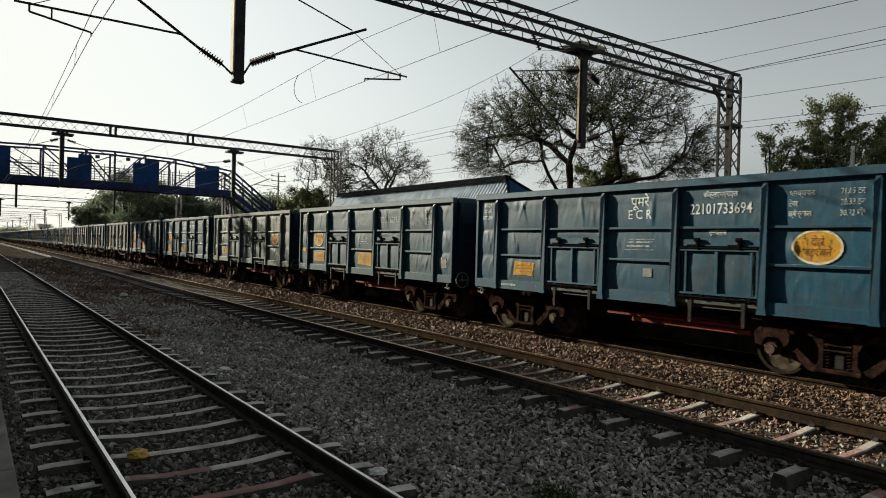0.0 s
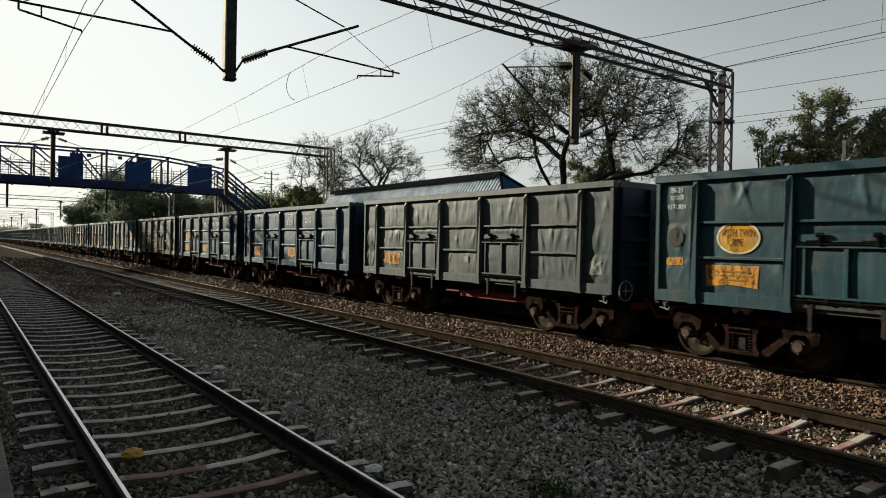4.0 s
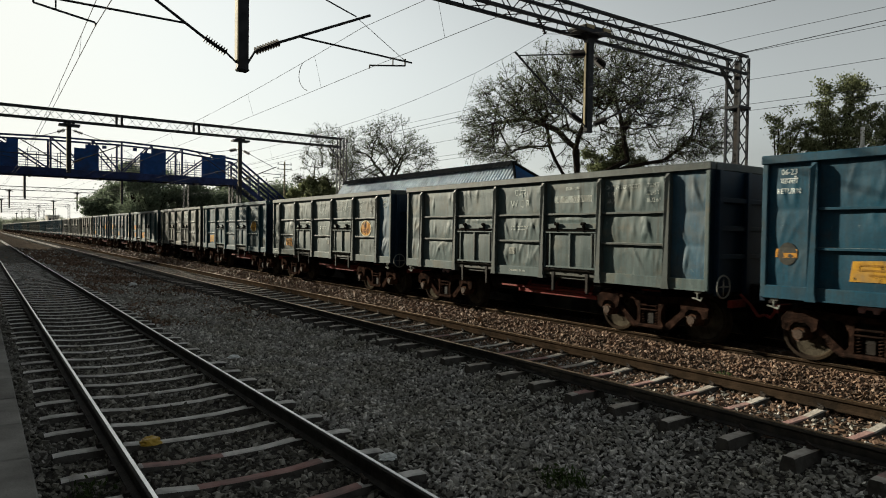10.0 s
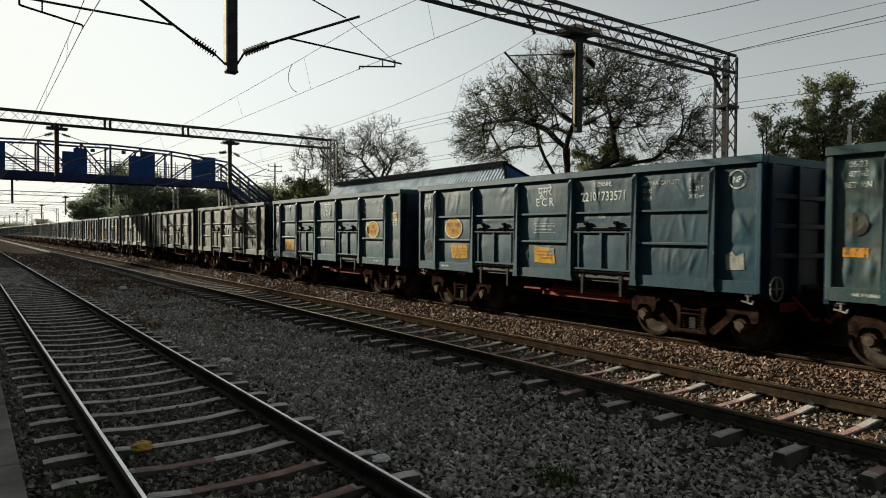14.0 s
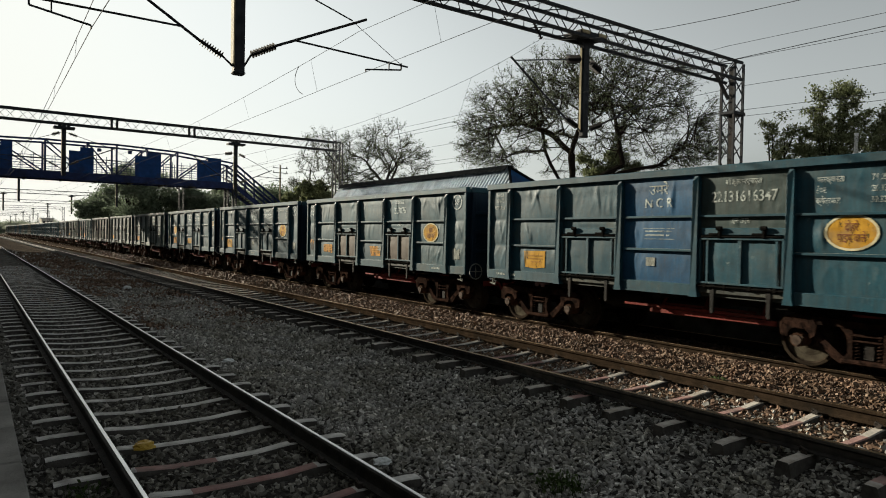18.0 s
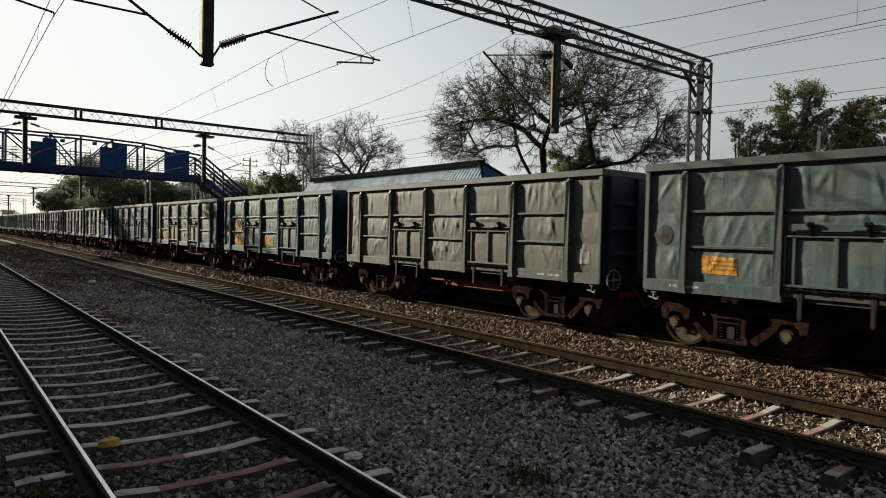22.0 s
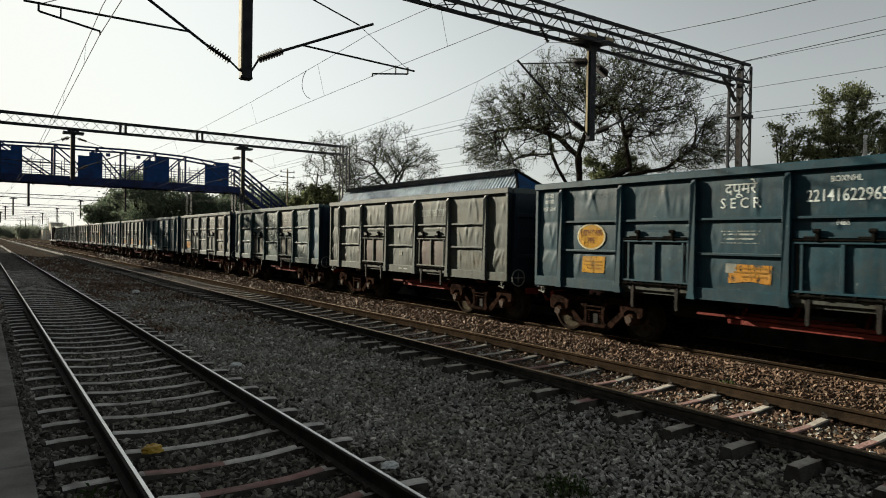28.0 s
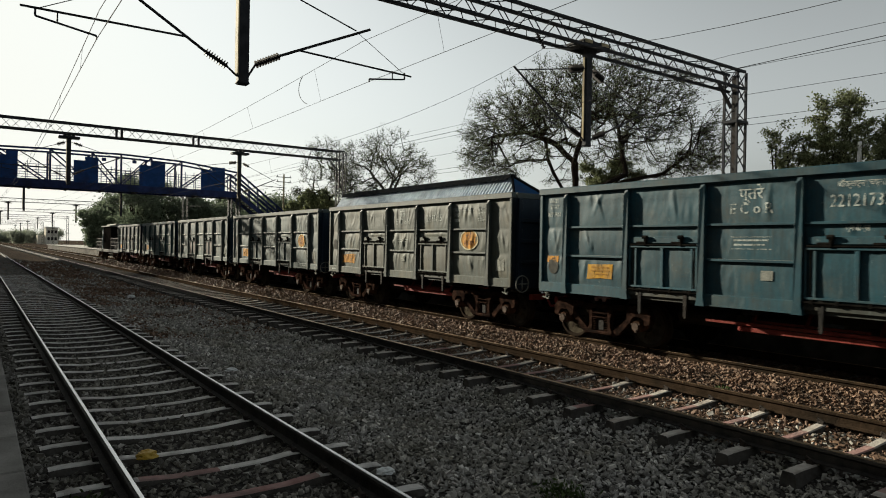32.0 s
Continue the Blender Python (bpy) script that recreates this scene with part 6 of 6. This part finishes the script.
def lobed_tree(seed, label, base, lobes, per=420, leaf=0.08, green=None):
    """A leafy tree of separate tufts: each lobe is a centre and a radius, reached by a limb."""
    rng = random.Random(seed)
    tree = thing("tree", label, "tree")
    wood, crown = Shape(), Shape()
    base = Vector(base)
    low = min(z for _, _, z, _ in lobes)
    fork = base + Vector((0, 0, (low - base.z) * 0.7))
    wood.tube(base, fork, 0.2, 0.13, 8)
    for x, y, z, r in lobes:
        c = Vector((x, y, z))
        mid = (fork + c) / 2 + Vector((rng.gauss(0, 0.2), rng.gauss(0, 0.2), 0.2))
        wood.tube(fork, mid, 0.08, 0.05, 5)
        wood.tube(mid, c, 0.05, 0.02, 4)
        for _ in range(max(5, int(26 * r * r))):
            tuft = c + Vector((rng.gauss(0, 0.43), rng.gauss(0, 0.6), rng.gauss(0, 0.45))) * r
            wood.tube(c, tuft, 0.014, 0.006, 3)
            size = 0.18 * rng.uniform(0.6, 1.2)
            for _ in range(int(per * 0.27)):
                crown.leaf(tuft + Vector((rng.gauss(0, 1), rng.gauss(0, 1), rng.gauss(0, 0.8))) * size, leaf * rng.uniform(0.5, 1.3), rng)
    part("trunk", wood.mesh("trunk"), BARK, tree)
    part("crown", crown.mesh("crown"), green or LEAF_DARK, tree, "dark green foliage in separate tufts")
    return tree


def leafy_tree(seed, base, height, width, clumps, label, per=90, leaf=0.16, low=0.35, green=None):
    """A dense tree: trunk and limbs that reach uneven clumps of leaves."""
    rng = random.Random(seed)
    tree = thing("tree", label, "tree")
    wood, crown = Shape(), Shape()
    base = Vector(base)
    fork = base + Vector((rng.gauss(0, 0.3), rng.gauss(0, 0.3), height * low))
    wood.tube(base, fork, width * 0.03 + 0.08, width * 0.022 + 0.05, 7)
    for _ in range(clumps):
        u = rng.random() ** 0.8
        z = height * (low + (0.97 - low) * u)
        reach = width / 2 * math.sin(math.pi * min(1, 0.18 + 0.82 * (1 - u) ** 0.7)) * rng.uniform(0.25, 1.05)
        a = rng.random() * 2 * math.pi
        c = base + Vector((reach * math.cos(a), reach * math.sin(a), z))
        mid = (fork + c) / 2 + Vector((0, 0, 0.1 * height * rng.random()))
        wood.tube(fork, mid, 0.07, 0.045, 4)
        wood.tube(mid, c, 0.045, 0.015, 3)
        size = width * rng.uniform(0.05, 0.13)
        for _ in range(per):
            crown.leaf(c + Vector((rng.gauss(0, 1), rng.gauss(0, 1), rng.gauss(0, 0.75))) * size, leaf * rng.uniform(0.5, 1.3), rng)
    part("trunk", wood.mesh("trunk"), BARK, tree)
    part("crown", crown.mesh("crown"), green or LEAF_DARK, tree, "dark green foliage")
    return tree


lobed_tree(1, "tall leafy tree behind the train with an uneven, tufted crown", (37.1, 16.8, -0.4),
           ((37.2, 16.3, 10.3, 0.42), (37.1, 16.6, 9.95, 0.5), (36.7, 17.6, 10.0, 0.42), (37.2, 16.4, 9.2, 0.8), (36.6, 17.7, 9.1, 0.5), (36.7, 17.5, 8.2, 0.7),
            (37.3, 16.3, 8.2, 0.95), (36.9, 17.0, 7.1, 1.0), (37.4, 15.9, 7.3, 0.8), (37.0, 16.8, 6.0, 1.3), (36.7, 17.8, 6.2, 1.2), (37.8, 15.2, 6.4, 1.2)))
lobed_tree(2, "leafy tree beside a taller one behind the train", (38.4, 13.6, -0.4),
           ((38.0, 14.7, 8.8, 0.5), (37.9, 15.0, 8.2, 0.5), (38.1, 14.4, 8.4, 0.55), (38.0, 14.6, 7.4, 0.9), (38.3, 13.8, 8.7, 0.6), (38.2, 14.1, 7.6, 0.9),
            (38.6, 12.8, 8.3, 0.9), (38.8, 12.0, 7.6, 1.0), (38.2, 14.2, 6.2, 1.2), (38.6, 13.0, 6.4, 1.2)))
lobed_tree(3, "slim young leafy tree behind the train", (35.8, 19.0, -0.4),
           ((35.6, 19.4, 8.5, 0.38), (35.5, 19.6, 7.8, 0.36), (35.9, 18.9, 7.7, 0.48), (36.1, 18.4, 8.1, 0.36), (35.9, 18.9, 7.0, 0.6), (36.2, 18.3, 7.2, 0.5), (35.9, 18.8, 6.2, 0.7)), 320, 0.085)
lobed_tree(4, "dark bushy tree behind the broad thorny one", (35.9, 31.1, -0.4),
           ((34.7, 32.3, 7.6, 0.4), (35.9, 31.1, 7.9, 0.5), (36.5, 30.5, 7.9, 0.55), (37.1, 29.9, 7.2, 0.55), (35.1, 31.9, 6.9, 0.6), (36.2, 30.8, 7.0, 0.7), (36.8, 30.2, 6.5, 0.7), (35.3, 31.7, 6.2, 0.7)), 420, 0.10)
lobed_tree(5, "low dark bush beyond the far portal column", (27.0, 60.0, -0.4),
           ((25.0, 60.2, 6.0, 0.6), (26.2, 60.0, 6.6, 0.7), (27.6, 59.8, 6.6, 0.6), (26.8, 60.3, 5.6, 0.9), (28.4, 60.0, 5.8, 0.8), (24.6, 60.0, 5.0, 0.7)), 260, 0.15)
for i, (x, y, h, w) in enumerate(((15.4, 118, 7.3, 5), (20, 110, 12.2, 8), (23.2, 113, 11.4, 7), (26.5, 114, 8.6, 7), (28.4, 108, 9.6, 5), (30.5, 114, 8.8, 8), (33, 104, 9.6, 8), (37.5, 98, 9.2, 9), (42, 94, 9, 10), (20, 134, 9, 6), (47, 90, 9, 11), (24, 128, 10.5, 8), (53, 84, 9, 12), (34, 122, 9, 10))):
    leafy_tree(50 + i, (x, y, -0.4), h, w, 46, "dark dense tree in the wood beyond the footbridge", 260, 0.22, 0.2, LEAF_FAR)
for i, (x, y, h, w) in enumerate(((18.5, 400, 5.6, 11), (40, 260, 9, 14), (-26, 440, 7, 16), (-14, 455, 6, 14), (-3, 446, 6.5, 13), (6, 450, 5.5, 12), (14, 460, 6, 13), (26, 470, 6.5, 14), (38, 470, 8, 16))):
    leafy_tree(80 + i, (x, y, -0.4), h, w, 40, "far hazy tree beside the tracks", 150, 0.4, 0.1, LEAF_HAZE)



# ---- far buildings and poles ----
def build_cabin():
    cabin = thing("signal_cabin", "pale flat-roofed signal cabin far along the tracks", "building")
    bm = bmesh.new()
    box(bm, 28.2, 33.3, 380, 392, -0.4, 7.7)
    part("wall", bm, PLASTER, cabin)
    bm = bmesh.new()
    box(bm, 27.9, 33.6, 379.6, 392.4, 7.7, 8.1)
    part("roof", bm, CONCRETE, cabin)
    for z in (1.6, 5.0):
        for x in (28.8, 30.3, 31.8):
            bm = bmesh.new()
            box(bm, x, x + 1.0, 379.9, 380.05, z, z + 1.5)
            part("window", bm, STEEL_DARK, cabin)
    bm = bmesh.new()
    box(bm, 25.0, 28.2, 384, 394, -0.4, 4.2)
    part("annexe", bm, PLASTER, cabin)


build_cabin()


def build_pole(label, at, height, r, arms, paint):
    pole = thing("line_pole", label, "pole")
    x, y, z = at
    bm = bmesh.new()
    rod(bm, (x, y, z), (x, y, z + height), r, 10, r * 0.8)
    part("shaft", bm, paint, pole)
    for k in range(arms):
        bm = bmesh.new()
        strut(bm, (x - 0.8, y, z + height - 0.3 - 0.5 * k), (x + 0.8, y, z + height - 0.3 - 0.5 * k), 0.07)
        for s in (-0.7, 0.7):
            rod(bm, (x + s, y, z + height - 0.3 - 0.5 * k), (x + s, y, z + height - 0.1 - 0.5 * k), 0.04, 6)
        part("cross_arm", bm, GALV, pole)
    return pole


build_pole("slim pale pole behind the train", (36.8, 15.7, -0.4), 8.1, 0.12, 0, PALE_POLE)
build_pole("distant telegraph pole with cross arms", (26.2, 66.5, -0.4), 9.6, 0.1, 2, MAST_PALE)


# ---- ballast stones, litter, weeds ----
def stones(name, label, material, spots, seed):
    """Loose crushed stones as one piece of stuff: spots are x, y, z, size. Near ones are broken shards of twelve facets, far ones rough blocks."""
    rng = np.random.default_rng(seed)
    spots = np.array(spots, dtype=np.float32)
    shard = np.array([(-1, -1, -1), (1, -1, -1), (1, 1, -1), (-1, 1, -1), (-0.8, -0.8, 1), (0.8, -0.8, 1), (0.8, 0.8, 1), (-0.8, 0.8, 1)]) * 0.85
    facets = [(0, 3, 2), (0, 2, 1), (4, 5, 6), (4, 6, 7), (0, 1, 5), (0, 5, 4), (1, 2, 6), (1, 6, 5), (2, 3, 7), (2, 7, 6), (3, 0, 4), (3, 4, 7)]
    block = np.array([(-1, -1, -1), (1, -1, -1), (1, 1, -1), (-1, 1, -1), (-1, -1, 1), (1, -1, 1), (1, 1, 1), (-1, 1, 1)]) * 0.85
    quads = [(0, 3, 2, 1), (4, 5, 6, 7), (0, 1, 5, 4), (1, 2, 6, 5), (2, 3, 7, 6), (3, 0, 4, 7)]
    near = spots[:, 1] < 13.0
    verts, loops, sizes, base = [], [], [], 0
    for some, solid, sides, low, high in ((spots[near], shard, facets, 0.42, 1.12), (spots[~near], block, quads, 0.45, 1.1)):
        n, k = len(some), len(solid)
        if not n:
            continue
        v = solid[None] * (low + (high - low) * rng.random((n, k, 1))) * (0.85 + 0.3 * rng.random((n, k, 3)))
        v *= np.array((1.3, 0.9, 0.46)) * (0.75 + 0.5 * rng.random((n, 1, 3)))
        q = rng.normal(size=(n, 4)) * np.array((1.0, 0.5, 0.5, 1.0))
        q /= np.linalg.norm(q, axis=1, keepdims=True)
        w, x, y, z = q.T
        m = np.stack([1 - 2 * (y * y + z * z), 2 * (x * y - z * w), 2 * (x * z + y * w), 2 * (x * y + z * w), 1 - 2 * (x * x + z * z), 2 * (y * z - x * w),
                      2 * (x * z - y * w), 2 * (y * z + x * w), 1 - 2 * (x * x + y * y)], 1).reshape(n, 3, 3)
        v = np.einsum("nij,nkj->nki", m, v) * some[:, 3][:, None, None] * 0.5 + some[:, None, :3]
        verts.append(v.reshape(-1, 3))
        f = np.array(sides)
        loops.append((f[None] + base + k * np.arange(n)[:, None, None]).reshape(-1))
        sizes.append(np.full(n * len(f), f.shape[1]))
        base += n * k
    verts, loops, sizes = np.concatenate(verts), np.concatenate(loops), np.concatenate(sizes)
    me = bpy.data.meshes.new(name)
    me.vertices.add(len(verts))
    me.vertices.foreach_set("co", verts.astype(np.float32).reshape(-1))
    me.loops.add(len(loops))
    me.loops.foreach_set("vertex_index", loops.astype(np.int32))
    me.polygons.add(len(sizes))
    me.polygons.foreach_set("loop_start", (np.cumsum(sizes) - sizes).astype(np.int32))
    me.update(calc_edges=True)
    me.shade_flat()
    me.materials.append(material)
    return tagged(new(name, me), label, "ballast", kind="stuff")


def on_sleeper(x, y, half):
    """Whether a place lies on a sleeper of the two open tracks."""
    for track, first, pitch in ((TRACK_A, 3.54, 0.74), (TRACK_B, -0.41, 0.755), (TRACK_C, 0.2, 0.65)):
        if abs(x - track) < 1.36:
            return abs((y - first + pitch / 2) % pitch - pitch / 2) < half
    return False


def scatter_ballast():
    rng = np.random.default_rng(11)
    grey, brown, dark = [], [], []
    for y0, y1, size, per in ((-5, 2.2, 0.064, 360), (2.2, 8, 0.053, 640), (8, 14, 0.056, 560), (14, 24, 0.066, 330), (24, 44, 0.082, 130), (44, 80, 0.13, 30)):
        wide = 13.3 if y1 < 30 else 11.6
        count = int((y1 - y0) * wide * per)
        xs, ys, rs = 0.3 + rng.random(count) * wide, y0 + rng.random(count) * (y1 - y0), rng.random(count)
        keep = (np.arctan2(xs, ys) < radians(74)) | (ys < 2.2)
        for x, y, r in zip(xs[keep], ys[keep], rs[keep]):
            s = size * (0.6 + 0.85 * r)
            bed = min(abs(x - TRACK_A), abs(x - TRACK_B)) < 1.36
            if on_sleeper(x, y, 0.085 if y < 14 else 0.11):
                continue
            if bed and y > 14:
                s *= 0.6
            rusty = x > (8.75 if (r * 53.3) % 1 < 0.26 else 7.25) + 0.4 * noise.noise((x, y * 0.6, 1)) or (y > 16 and (r * 31.7) % 1 < 0.18 + min(0.6, (y - 16) * 0.03) + noise.noise((x * 0.5, y * 0.4, 7)))
            (dark if x < 3.25 and (y < 22 or r < 0.5) else brown if rusty else grey).append((x, y, ground_height(x) + noise.noise((x * 0.7, y * 0.7, 3)) * 0.025 + s * (-0.35 + 0.95 * ((r * 7.3) % 1)) - (0.016 if bed else 0), s))
    stones("ballast_stones", "grey crushed-stone ballast between the tracks", STONE, grey, 1)
    stones("dark_ballast_stones", "oil-darkened ballast between the rails of the near track", STONE_DARK, dark, 4)
    stones("rusty_ballast_stones", "rust-brown crushed-stone ballast beside the train's track", STONE_BROWN, brown, 2)


scatter_ballast()


def crumpled(name, label, category, at, size, material, seed):
    bm = bmesh.new()
    bmesh.ops.create_icosphere(bm, subdivisions=3, radius=1.0)
    for v in bm.verts:
        k = 1 + 0.35 * noise.noise(v.co * 2.2 + Vector((seed, 0, 0))) + 0.15 * noise.noise(v.co * 6 + Vector((0, seed, 0)))
        v.co = Vector((v.co.x * size[0], v.co.y * size[1], max(-0.2, v.co.z) * size[2])) * k
    ob = part(name, bm, material)
    ob.location = at
    return tagged(ob, label, category)


crumpled("plastic_bag", "crumpled yellow plastic bag on the sleepers", "litter", (1.40, 7.0, -0.13), (0.10, 0.07, 0.06), PLASTIC, 2)
crumpled("paper_scrap", "small crumpled white paper scrap on the ballast", "litter", (3.17, 5.4, -0.14), (0.09, 0.07, 0.04), LITTER, 5)
crumpled("paper_scrap", "white scrap lying on the far ballast", "litter", (5.2, 29.5, -0.3), (0.14, 0.12, 0.1), LITTER, 7)
crumpled("paper_scrap", "pale scrap beside the near rail", "litter", (3.55, 11.2, -0.16), (0.10, 0.08, 0.04), LITTER, 9)


def build_weeds():
    rng = random.Random(3)
    for x, y, r, n in ((4.45, 4.35, 0.22, 130), (9.1, 5.7, 0.14, 60), (0.75, 6.1, 0.12, 40)):
        s = Shape()
        for _ in range(n):
            a, b = rng.random() * 6.3, r * rng.random() ** 0.6
            p = Vector((x + b * math.cos(a), y + b * math.sin(a), ground_height(x) - 0.01))
            q = p + Vector((rng.gauss(0, 0.05), rng.gauss(0, 0.05), rng.uniform(0.05, 0.16)))
            s.tube(p, q, 0.004, 0.0015, 3)
            s.leaf(q, 0.03, rng)
        tagged(part("weed", s.mesh("weed"), GRASS), "small green weed growing in the ballast", "weed", "weeds in the ballast")


build_weeds()


# ---- what moves ----
def motions():
    """The train runs past, gathering speed; its wheels roll."""
    beats = [0, 1, 2, 3, 4, 6, 8, 10, 12, 14, 16, 18, 20, 22, 24, 26, 28, 29, 30, 31, 32]
    for k, vehicle in TRAIN:
        walk(vehicle, [(t, pose(TRACK_C, station(k, t), 0)) for t in beats])
    first = {}
    for pair in WHEELSETS[:2]:
        for w in pair:
            where = round(w.location.y)
            if where in first:
                continue
            at = Matrix.Translation(w.location)
            walk(w, [(i / FPS, at @ Matrix.Rotation((run(i / FPS) - run(0)) / 0.46, 4, "X")) for i in range(32 * FPS + 1)])
            first[where] = w
    for k, vehicle in TRAIN:
        for ob in vehicle.children_recursive:
            if ob.name.split(".")[0] == "wheelset":
                source = first[round(ob.location.y)].animation_data
                if ob.animation_data is None:
                    ob.rotation_mode = "QUATERNION"
                    keys = ob.animation_data_create()
                    keys.action = source.action
                    keys.action_slot = source.action_slot


motions()
